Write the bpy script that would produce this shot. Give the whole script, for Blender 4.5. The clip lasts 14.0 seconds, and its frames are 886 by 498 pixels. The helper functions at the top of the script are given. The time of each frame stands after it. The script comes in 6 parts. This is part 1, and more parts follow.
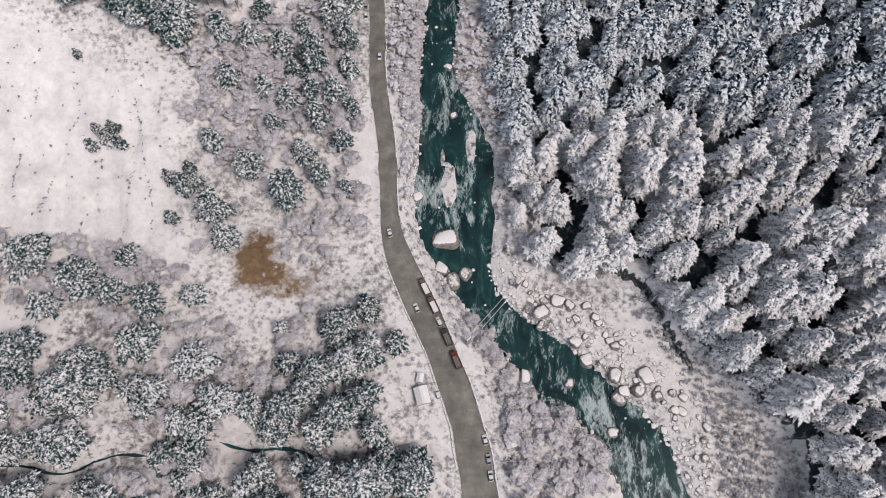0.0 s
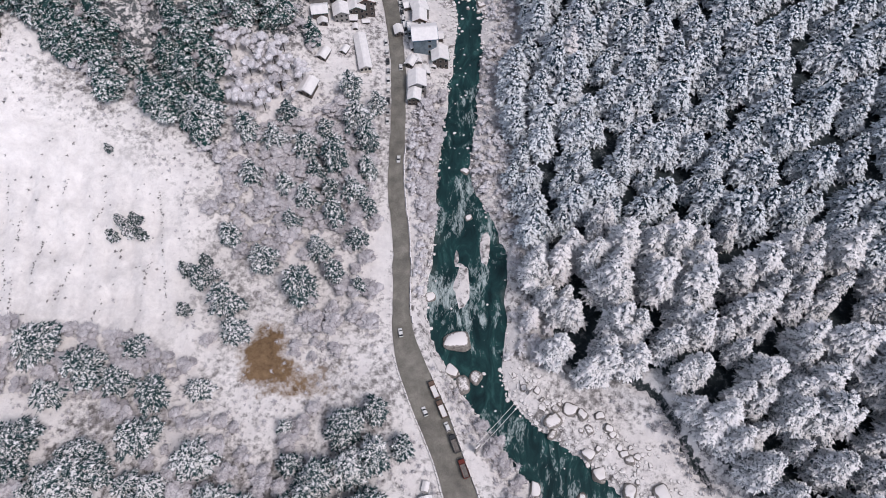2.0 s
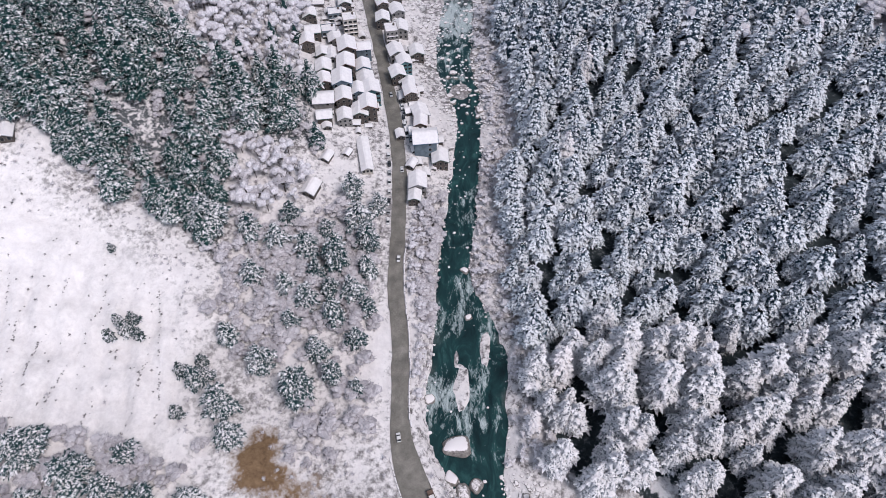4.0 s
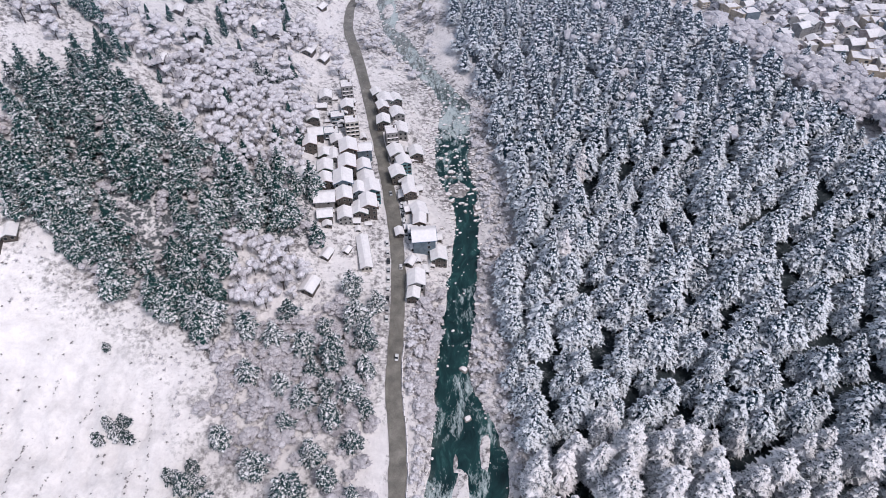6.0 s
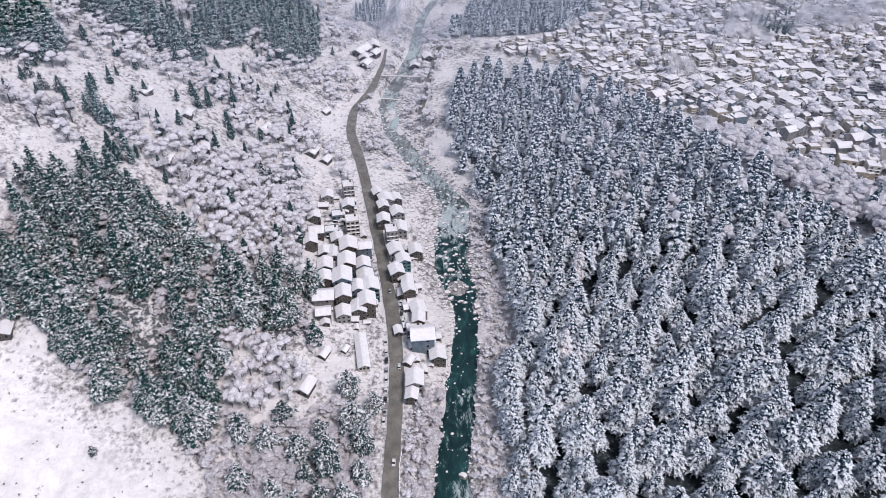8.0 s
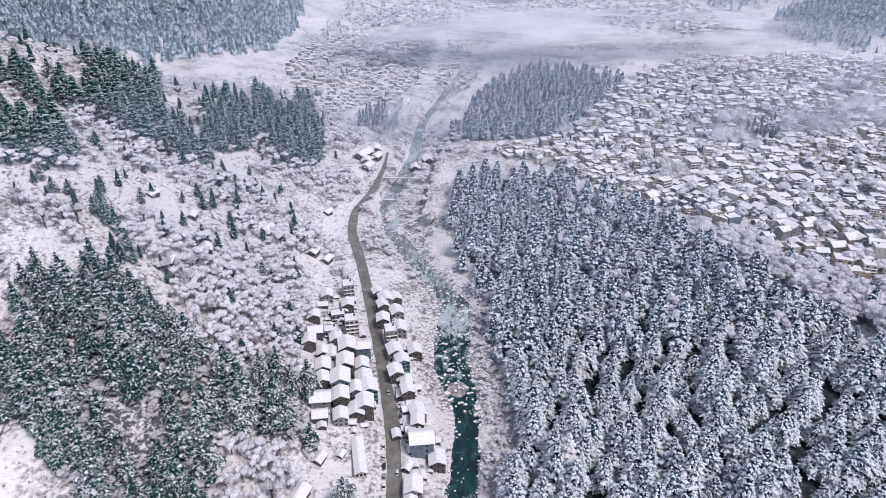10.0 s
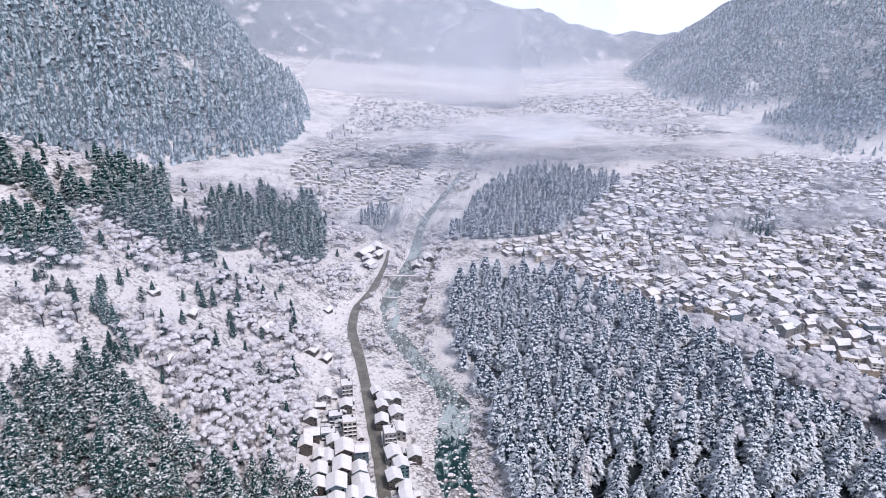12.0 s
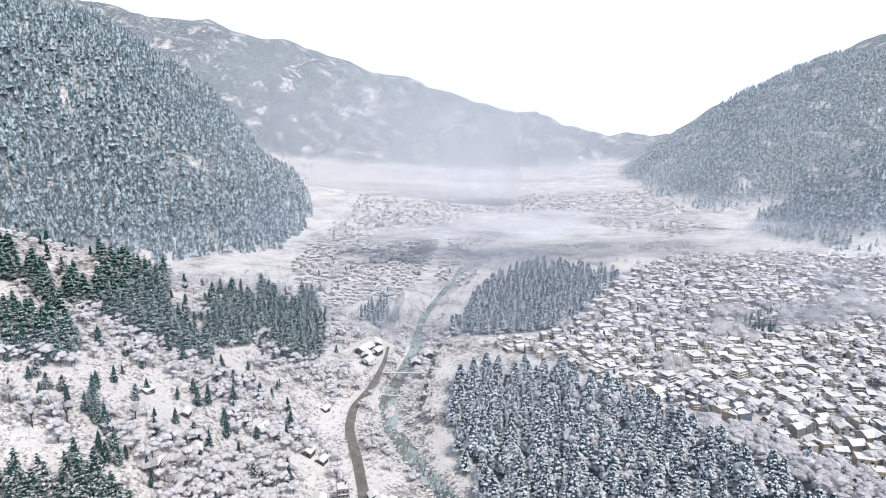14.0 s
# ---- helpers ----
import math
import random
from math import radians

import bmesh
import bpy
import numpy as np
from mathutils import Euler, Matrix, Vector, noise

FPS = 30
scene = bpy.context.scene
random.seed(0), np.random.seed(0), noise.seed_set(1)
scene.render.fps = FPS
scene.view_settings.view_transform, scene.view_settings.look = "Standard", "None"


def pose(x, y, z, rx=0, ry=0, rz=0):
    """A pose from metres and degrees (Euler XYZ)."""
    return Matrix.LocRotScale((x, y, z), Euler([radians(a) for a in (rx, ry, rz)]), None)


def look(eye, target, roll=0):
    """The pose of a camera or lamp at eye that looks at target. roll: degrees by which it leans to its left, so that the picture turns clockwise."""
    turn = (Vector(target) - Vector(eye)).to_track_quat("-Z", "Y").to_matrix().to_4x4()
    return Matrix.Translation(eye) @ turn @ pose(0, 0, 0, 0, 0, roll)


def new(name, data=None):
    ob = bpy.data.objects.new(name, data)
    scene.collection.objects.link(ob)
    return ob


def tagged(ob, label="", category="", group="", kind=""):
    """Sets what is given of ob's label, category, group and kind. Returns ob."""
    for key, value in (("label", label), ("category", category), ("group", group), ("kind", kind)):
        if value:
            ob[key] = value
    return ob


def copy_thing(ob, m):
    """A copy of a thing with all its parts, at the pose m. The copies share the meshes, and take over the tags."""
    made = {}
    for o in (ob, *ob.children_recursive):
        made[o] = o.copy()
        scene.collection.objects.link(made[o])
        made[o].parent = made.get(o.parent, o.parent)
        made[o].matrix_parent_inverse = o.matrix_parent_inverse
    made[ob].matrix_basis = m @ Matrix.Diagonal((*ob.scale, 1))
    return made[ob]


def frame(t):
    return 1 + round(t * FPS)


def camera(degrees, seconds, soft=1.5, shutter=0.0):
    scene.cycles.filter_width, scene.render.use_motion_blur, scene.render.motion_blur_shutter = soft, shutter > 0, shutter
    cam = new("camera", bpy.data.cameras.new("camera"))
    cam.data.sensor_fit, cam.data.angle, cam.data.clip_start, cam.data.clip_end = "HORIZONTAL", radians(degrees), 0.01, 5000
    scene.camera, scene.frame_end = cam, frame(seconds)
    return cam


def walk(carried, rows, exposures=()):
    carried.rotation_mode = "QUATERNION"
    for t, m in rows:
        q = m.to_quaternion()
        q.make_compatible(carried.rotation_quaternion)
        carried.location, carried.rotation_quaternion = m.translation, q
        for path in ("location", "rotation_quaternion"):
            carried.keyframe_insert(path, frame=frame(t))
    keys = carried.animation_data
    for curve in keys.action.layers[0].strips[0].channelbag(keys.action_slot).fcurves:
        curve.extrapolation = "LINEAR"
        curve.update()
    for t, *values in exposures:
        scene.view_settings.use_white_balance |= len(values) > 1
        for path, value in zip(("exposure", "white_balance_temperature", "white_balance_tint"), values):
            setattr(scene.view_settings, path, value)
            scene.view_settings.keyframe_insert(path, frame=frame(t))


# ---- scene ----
cam = camera(68.1, 14.0, 0.5)
PATH = [
    (0, look((-0.86, 11.383, 265.117), (-0.865, 12.127, 263.261), 0.2)),
    (0.5, look((-0.927, 12.16, 265.223), (-0.948, 12.97, 263.395), 0.1)),
    (1, look((-0.966, 12.941, 265.38), (-0.996, 13.817, 263.582), 0.0)),
    (1.5, look((-0.968, 13.765, 265.568), (-1.009, 14.702, 263.802), -0.0)),
    (2, look((-0.898, 14.574, 265.774), (-0.949, 15.573, 264.042), -0.1)),
    (2.5, look((-0.76, 15.387, 265.976), (-0.815, 16.446, 264.28), -0.1)),
    (3, look((-0.654, 16.216, 266.117), (-0.713, 17.334, 264.46), -0.1)),
    (5.5, look((-0.707, 20.329, 269.559), (-0.776, 21.712, 268.117), 0.0)),
    (6, look((-0.707, 21.012, 269.91), (-0.778, 22.445, 268.516), 0.0)),
    (6.5, look((-0.698, 21.629, 270.211), (-0.771, 23.111, 268.869), 0.1)),
    (7, look((-0.69, 22.21, 270.495), (-0.765, 23.738, 269.206), 0.1)),
    (7.5, look((-0.661, 22.756, 270.749), (-0.738, 24.33, 269.517), 0.1)),
    (8, look((-0.581, 23.13, 270.953), (-0.66, 24.747, 269.779), 0.1)),
    (10.5, look((-0.19, 23.635, 273.323), (-0.28, 25.44, 272.464), 0.0)),
    (11, look((-0.098, 23.733, 273.468), (-0.191, 25.567, 272.677), 0.0)),
    (11.5, look((-0.046, 23.854, 273.599), (-0.14, 25.715, 272.875), -0.0)),
    (12, look((-0.019, 23.967, 273.697), (-0.114, 25.855, 273.042), -0.1)),
    (12.5, look((-0.01, 24.15, 273.784), (-0.105, 26.06, 273.199), -0.1)),
    (13, look((-0.074, 24.351, 273.856), (-0.17, 26.281, 273.34), -0.1)),
    (13.5, look((-0.219, 24.54, 273.906), (-0.316, 26.487, 273.462), -0.1)),
    (14, look((-0.41, 24.726, 273.941), (-0.508, 26.688, 273.566), -0.1)),
]
walk(cam, PATH, [(0, -0.57, 6280, 14), (3, -0.48, 5850, 17), (7.5, -0.37, 5850, 17), (11, -0.26, 5740, 18), (12.5, -0.17, 5800, 17), (13.2, -0.12, 5910, 14), (14, -0.08, 6130, 9)])

# ---- sky and sun: thin bright overcast, a veiled sun high behind the wood ----
SUN_UP, SUN_ROUND = 57, 128
world = bpy.data.worlds.new("winter_sky")
scene.world = world
world.use_nodes = True
wn, wl = world.node_tree.nodes, world.node_tree.links
wn.clear()
sky = wn.new("ShaderNodeTexSky")
sky.sky_type, sky.sun_disc = "NISHITA", False
sky.sun_elevation, sky.sun_rotation = radians(SUN_UP), radians(SUN_ROUND)
sky.air_density, sky.dust_density, sky.ozone_density = 1.0, 4.0, 1.0
clear_sky = wn.new("ShaderNodeBackground")
clear_sky.inputs[1].default_value = 0.04
cloud = wn.new("ShaderNodeBackground")
cloud.inputs[0].default_value = (0.92, 0.98, 1.06, 1)
# the haze glows along the horizon, the cloud overhead is duller
sky_at, sky_z, sky_k = wn.new("ShaderNodeTexCoord"), wn.new("ShaderNodeSeparateXYZ"), wn.new("ShaderNodeMapRange")
wl.new(sky_at.outputs["Generated"], sky_z.inputs[0])
wl.new(sky_z.outputs[2], sky_k.inputs[0])
for i, v in enumerate((0.0, 0.55, 1.9, 0.28)):
    sky_k.inputs[1 + i].default_value = v
wl.new(sky_k.outputs[0], cloud.inputs[1])
both = wn.new("ShaderNodeAddShader")
wout = wn.new("ShaderNodeOutputWorld")
wl.new(sky.outputs[0], clear_sky.inputs[0])
wl.new(clear_sky.outputs[0], both.inputs[0])
wl.new(cloud.outputs[0], both.inputs[1])
wl.new(both.outputs[0], wout.inputs[0])
sun_data = bpy.data.lights.new("sun", "SUN")
sun_data.energy, sun_data.angle, sun_data.color = 3.1, radians(20), (1.0, 0.90, 0.81)
sun = new("sun", sun_data)
a, e = radians(SUN_ROUND), radians(SUN_UP)
sun.matrix_world = look((400 * math.sin(a) * math.cos(e), 400 * math.cos(a) * math.cos(e), 400 * math.sin(e)), (0, 0, 0))


# ---- materials ----
def material(name, rough=0.8, metal=0.0):
    m = bpy.data.materials.new(name)
    m.use_nodes = True
    n, l = m.node_tree.nodes, m.node_tree.links
    b = n["Principled BSDF"]
    b.inputs["Roughness"].default_value, b.inputs["Metallic"].default_value = rough, metal
    b.inputs["Specular IOR Level"].default_value = 0.25
    return m, n, l, b


def noise_node(n, l, scale, detail=4.0, coords="Object", rough=0.6):
    tc = n.new("ShaderNodeNewGeometry") if coords == "World" else n.new("ShaderNodeTexCoord")
    t = n.new("ShaderNodeTexNoise")
    t.inputs["Scale"].default_value, t.inputs["Detail"].default_value, t.inputs["Roughness"].default_value = scale, detail, rough
    l.new(tc.outputs["Position" if coords == "World" else coords], t.inputs["Vector"])
    return t


def ramp_node(n, l, source, stops):
    r = n.new("ShaderNodeValToRGB")
    while len(r.color_ramp.elements) < len(stops):
        r.color_ramp.elements.new(0.5)
    for el, (p, c) in zip(r.color_ramp.elements, stops):
        el.position, el.color = p, (*c, 1)
    l.new(source, r.inputs[0])
    return r


def mix_node(n, l, fac, a, b):
    m = n.new("ShaderNodeMix")
    m.data_type = "RGBA"
    for sock, v in ((m.inputs[0], fac), (m.inputs[6], a), (m.inputs[7], b)):
        if isinstance(v, bpy.types.NodeSocket):
            l.new(v, sock)
        else:
            sock.default_value = v if isinstance(v, float) else (*v, 1)
    return m.outputs[2]


def bump_node(n, l, b, source, strength, distance):
    k = n.new("ShaderNodeBump")
    k.inputs["Strength"].default_value, k.inputs["Distance"].default_value = strength, distance
    l.new(source, k.inputs["Height"])
    l.new(k.outputs[0], b.inputs["Normal"])


def mottled(name, stops, scale, rough=0.8, bump=0.3, dist=0.05, coords="Object", detail=5.0, metal=0.0, fine=0.0):
    """A surface whose colour wanders through stops, with relief from the same grain."""
    m, n, l, b = material(name, rough, metal)
    t = noise_node(n, l, scale, detail, coords)
    colour = ramp_node(n, l, t.outputs[0], stops).outputs[0]
    if fine:
        f = noise_node(n, l, fine, 3.0, coords)
        g = ramp_node(n, l, f.outputs[0], [(0.3, (0.62, 0.62, 0.62)), (0.62, (1, 1, 1))])
        mm = n.new("ShaderNodeMix")
        mm.data_type, mm.blend_type = "RGBA", "MULTIPLY"
        mm.inputs[0].default_value = 0.8
        l.new(colour, mm.inputs[6])
        l.new(g.outputs[0], mm.inputs[7])
        colour = mm.outputs[2]
    l.new(colour, b.inputs["Base Color"])
    if bump:
        bump_node(n, l, b, t.outputs[0], bump, dist)
    return m


def ground_material():
    m, n, l, b = material("snowy_ground", 0.85)
    geo = n.new("ShaderNodeNewGeometry")
    big = noise_node(n, l, 0.03, 5.0, "World", 0.65)
    mid = noise_node(n, l, 0.17, 6.0, "World", 0.7)
    small = noise_node(n, l, 0.42, 5.0, "World", 0.68)
    snow = ramp_node(n, l, mid.outputs[0], [(0.3, (0.74, 0.71, 0.70)), (0.6, (0.91, 0.88, 0.86))])
    litter = ramp_node(n, l, small.outputs[0], [(0.35, (0.5, 0.485, 0.48)), (0.5, (0.32, 0.305, 0.30)), (0.65, (0.14, 0.13, 0.127))])
    # dead grass and stems show where the snow is thin; the ditch's shade uses them
    at = n.new("ShaderNodeAttribute")
    at.attribute_name = "cover"
    sum1 = n.new("ShaderNodeMath")
    sum1.operation = "MULTIPLY_ADD"
    sum1.inputs[1].default_value = 0.6
    l.new(mid.outputs[0], sum1.inputs[0])
    l.new(small.outputs[0], sum1.inputs[2])
    sum2 = n.new("ShaderNodeMath")
    sum2.operation = "MULTIPLY_ADD"
    sum2.inputs[1].default_value = 1.1
    l.new(big.outputs[0], sum2.inputs[0])
    l.new(sum1.outputs[0], sum2.inputs[2])
    mask = ramp_node(n, l, sum2.outputs[0], [(1.33 / 1.8, (0, 0, 0)), (1.55 / 1.8, (0.9, 0.9, 0.9))])
    scale = n.new("ShaderNodeMath")
    scale.operation = "MULTIPLY"
    scale.inputs[1].default_value = 1 / 1.8
    l.new(sum2.outputs[0], scale.inputs[0])
    l.new(scale.outputs[0], mask.inputs[0])
    mult = n.new("ShaderNodeMath")
    mult.operation = "MULTIPLY"
    l.new(mask.outputs[0], mult.inputs[0])
    l.new(at.outputs["Fac"], mult.inputs[1])
    # off the clean field the snow is thin over grass and twigs
    thinner = n.new("ShaderNodeMapRange")
    l.new(at.outputs["Fac"], thinner.inputs[0])
    for i, v in enumerate((0.55, 1.9, 0.0, 0.75)):
        thinner.inputs[1 + i].default_value = v
    trodden = ramp_node(n, l, small.outputs[0], [(0.35, (0.75, 0.725, 0.715)), (0.6, (0.50, 0.482, 0.48))])
    white = mix_node(n, l, thinner.outputs[0], snow.outputs[0], trodden.outputs[0])
    colour = mix_node(n, l, mult.outputs[0], white, litter.outputs[0])
    # needles and twigs under the cedars, with the gaps' shade painted into them
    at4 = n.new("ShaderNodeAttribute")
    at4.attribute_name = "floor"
    shaded_needles = ramp_node(n, l, small.outputs[0], [(0.3, (0.016, 0.025, 0.029)), (0.55, (0.04, 0.053, 0.058)), (0.75, (0.32, 0.33, 0.34))])
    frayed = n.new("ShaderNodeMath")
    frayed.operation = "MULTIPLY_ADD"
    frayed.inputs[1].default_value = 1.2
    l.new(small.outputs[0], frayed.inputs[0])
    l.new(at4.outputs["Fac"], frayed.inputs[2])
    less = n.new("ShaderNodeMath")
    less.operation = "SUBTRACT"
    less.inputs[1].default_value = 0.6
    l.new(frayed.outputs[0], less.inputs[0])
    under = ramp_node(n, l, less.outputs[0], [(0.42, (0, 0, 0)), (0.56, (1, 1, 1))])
    colour = mix_node(n, l, under.outputs[0], colour, shaded_needles.outputs[0])
    earth = ramp_node(n, l, small.outputs[0], [(0.3, (0.12, 0.075, 0.04)), (0.7, (0.27, 0.18, 0.10))])
    at2 = n.new("ShaderNodeAttribute")
    at2.attribute_name = "earth"
    edge = n.new("ShaderNodeMath")
    edge.operation = "MULTIPLY_ADD"
    edge.inputs[1].default_value = 1.2
    l.new(mid.outputs[0], edge.inputs[0])
    l.new(at2.outputs["Fac"], edge.inputs[2])
    half = n.new("ShaderNodeMath")
    half.operation = "MULTIPLY_ADD"
    half.inputs[1].default_value, half.inputs[2].default_value = 1.0, -0.35
    l.new(edge.outputs[0], half.inputs[0])
    em = ramp_node(n, l, half.outputs[0], [(0.45, (0, 0, 0)), (0.75, (1, 1, 1))])
    colour = mix_node(n, l, em.outputs[0], colour, earth.outputs[0])
    # the far woods, too small to tell apart
    specks = noise_node(n, l, 0.2, 5.0, "World", 0.75)
    trees = ramp_node(n, l, specks.outputs[0], [(0.40, (0.05, 0.065, 0.075)), (0.52, (0.19, 0.225, 0.25)), (0.66, (0.50, 0.53, 0.56))])
    at3 = n.new("ShaderNodeAttribute")
    at3.attribute_name = "wood"
    fall = n.new("ShaderNodeMapping")
    fall.inputs["Scale"].default_value = (1.0, 1.0, 0.3)
    l.new(geo.outputs["Position"], fall.inputs[0])
    chute = noise_node(n, l, 0.014, 6.0, "World", 0.7)
    l.new(fall.outputs[0], chute.inputs["Vector"])
    open_at = ramp_node(n, l, chute.outputs[0], [(0.53, (1, 1, 1)), (0.64, (0.15, 0.15, 0.15))])
    wooded = n.new("ShaderNodeMath")
    wooded.operation = "MULTIPLY"
    l.new(at3.outputs["Fac"], wooded.inputs[0])
    l.new(open_at.outputs[0], wooded.inputs[1])
    colour = mix_node(n, l, wooded.outputs[0], colour, trees.outputs[0])
    l.new(colour, b.inputs["Base Color"])
    add = n.new("ShaderNodeMath")
    add.operation = "MULTIPLY_ADD"
    add.inputs[1].default_value = 3.0
    l.new(mid.outputs[0], add.inputs[0])
    l.new(small.outputs[0], add.inputs[2])
    bump_node(n, l, b, add.outputs[0], 0.7, 0.5)
    return m


def water_material():
    m, n, l, b = material("river_water", 0.12)
    b.inputs["Specular IOR Level"].default_value = 0.3
    geo = n.new("ShaderNodeNewGeometry")
    flow = n.new("ShaderNodeMapping")
    flow.inputs["Scale"].default_value = (1.0, 0.4, 1.0)
    l.new(geo.outputs["Position"], flow.inputs[0])
    t = noise_node(n, l, 0.15, 4.0, "World", 0.62)
    s = noise_node(n, l, 0.8, 4.0, "World", 0.7)
    for k in (t, s):
        l.new(flow.outputs[0], k.inputs["Vector"])
        k.inputs["Distortion"].default_value = 1.2
    at = n.new("ShaderNodeAttribute")
    at.attribute_name = "rapid"
    add = n.new("ShaderNodeMath")
    add.operation = "MULTIPLY_ADD"
    add.inputs[1].default_value = 0.75
    l.new(s.outputs[0], add.inputs[0])
    l.new(t.outputs[0], add.inputs[2])
    sub = n.new("ShaderNodeMath")
    sub.operation = "ADD"
    l.new(add.outputs[0], sub.inputs[0])
    l.new(at.outputs["Fac"], sub.inputs[1])
    half = n.new("ShaderNodeMath")
    half.operation = "MULTIPLY"
    half.inputs[1].default_value = 0.5
    l.new(sub.outputs[0], half.inputs[0])
    foam = ramp_node(n, l, half.outputs[0], [(0.495, (0, 0, 0)), (0.60, (1, 1, 1))])
    deep = ramp_node(n, l, t.outputs[0], [(0.32, (0.006, 0.020, 0.023)), (0.5, (0.013, 0.045, 0.046)), (0.68, (0.035, 0.105, 0.10))])
    # gravel shows through where the stream runs thin
    thin_at = n.new("ShaderNodeAttribute")
    thin_at.attribute_name = "shallow"
    bed = ramp_node(n, l, s.outputs[0], [(0.35, (0.13, 0.15, 0.145)), (0.65, (0.36, 0.36, 0.34))])
    body = mix_node(n, l, thin_at.outputs["Fac"], deep.outputs[0], bed.outputs[0])
    colour = mix_node(n, l, foam.outputs[0], body, (0.45, 0.52, 0.52))
    l.new(colour, b.inputs["Base Color"])
    r = ramp_node(n, l, foam.outputs[0], [(0.0, (0.16,) * 3), (1.0, (0.7,) * 3)])
    l.new(r.outputs[0], b.inputs["Roughness"])
    bump_node(n, l, b, add.outputs[0], 0.5, 0.3)
    return m


def tree_snow(name, stops, scale=1.3, gaps=None):
    m, n, l, b = material(name, 0.8)
    t = noise_node(n, l, scale, 3.0)
    oi = n.new("ShaderNodeObjectInfo")
    ri = n.new("ShaderNodeNewGeometry")
    add = n.new("ShaderNodeMath")
    add.operation = "MULTIPLY_ADD"
    add.inputs[1].default_value = 0.22
    l.new(ri.outputs["Random Per Island"], add.inputs[0])
    l.new(t.outputs[0], add.inputs[2])
    add2 = n.new("ShaderNodeMath")
    add2.operation = "MULTIPLY_ADD"
    add2.inputs[1].default_value = 0.12
    l.new(oi.outputs["Random"], add2.inputs[0])
    l.new(add.outputs[0], add2.inputs[2])
    r = ramp_node(n, l, add2.outputs[0], stops)
    colour = r.outputs[0]
    if gaps:
        # twigs and needles showing between the crusts of snow
        fine = noise_node(n, l, 2.6, 3.0, "World", 0.7)
        bare = ramp_node(n, l, fine.outputs[0], [(0.34, (1, 1, 1)), (0.42, (0, 0, 0))])
        colour = mix_node(n, l, bare.outputs[0], colour, gaps)
    l.new(colour, b.inputs["Base Color"])
    return m


def bough_material(name, dark, mid, snow, shift=0.0, scale=1.15):
    """Needles with snow lying on the upper side of each bough, broken by sprays that show through."""
    m, n, l, b = material(name, 0.85)
    clump = noise_node(n, l, scale, 4.0, "World", 0.8)
    geo, oi, sep = n.new("ShaderNodeNewGeometry"), n.new("ShaderNodeObjectInfo"), n.new("ShaderNodeSeparateXYZ")
    l.new(geo.outputs["Normal"], sep.inputs[0])
    first = n.new("ShaderNodeMath")
    first.operation = "MULTIPLY"
    first.inputs[1].default_value = 0.95
    l.new(clump.outputs[0], first.inputs[0])
    total = first.outputs[0]
    for source, k in ((sep.outputs[2], 0.16), (geo.outputs["Random Per Island"], 0.05), (oi.outputs["Random"], 0.04)):
        add = n.new("ShaderNodeMath")
        add.operation = "MULTIPLY_ADD"
        add.inputs[1].default_value = k
        l.new(source, add.inputs[0])
        l.new(total, add.inputs[2])
        total = add.outputs[0]
    colour = ramp_node(n, l, total, [(0.565 - shift, dark), (0.61 - shift, mid), (0.665 - shift, snow)])
    l.new(colour.outputs[0], b.inputs["Base Color"])
    return m


M_GROUND = ground_material()
M_WATER = water_material()
M_ROAD = mottled("wet_asphalt", [(0.3, (0.14, 0.134, 0.118)), (0.5, (0.21, 0.20, 0.172)), (0.7, (0.31, 0.295, 0.258))], 0.16, 0.55, 0.25, 0.05, "World", fine=2.5)
M_NEEDLE = tree_snow("conifer_needles", [(0.3, (0.010, 0.022, 0.032)), (0.6, (0.022, 0.042, 0.058)), (0.85, (0.06, 0.085, 0.11))])
# farther cedars: some of the haze's blue is mixed into snow and needles
M_CEDAR = bough_material("haze_tinted_cedar_boughs", (0.013, 0.036, 0.052), (0.125, 0.18, 0.225), (0.82, 0.85, 0.885), 0.012, 0.9)
M_NEAR = bough_material("near_cedar_boughs", (0.016, 0.034, 0.044), (0.13, 0.16, 0.185), (0.86, 0.845, 0.85), 0.03)
M_BROAD = bough_material("snowy_spreading_boughs", (0.012, 0.04, 0.042), (0.10, 0.14, 0.145), (0.84, 0.825, 0.825), -0.046, 0.85)
M_HEAVY = bough_material("thickly_snowed_boughs", (0.05, 0.06, 0.07), (0.3, 0.3, 0.315), (0.87, 0.84, 0.84), 0.07)
M_SLOPE = bough_material("half_snowy_boughs", (0.011, 0.044, 0.042), (0.05, 0.112, 0.104), (0.82, 0.80, 0.805), -0.062, 0.8)
M_GREEN = bough_material("green_boughs", (0.012, 0.054, 0.052), (0.06, 0.15, 0.14), (0.78, 0.79, 0.80), -0.078)
M_BUSH = bough_material("dark_bushy_boughs", (0.012, 0.032, 0.032), (0.05, 0.075, 0.075), (0.80, 0.79, 0.80), -0.05)
# mountain conifers: the pale blue of haze is painted into these tones
M_HAZED_HILL = bough_material("haze_paled_boughs", (0.085, 0.135, 0.158), (0.25, 0.315, 0.352), (0.50, 0.56, 0.60), 0.05, 0.16)
# lighter copy of M_FROST: the farther trees' paleness is painted into the colour
M_FROST_PALE = tree_snow("pale_frost_copy", [(0.32, (0.36, 0.35, 0.375)), (0.55, (0.52, 0.505, 0.53)), (0.82, (0.74, 0.72, 0.74))], 1.2, (0.26, 0.25, 0.262))
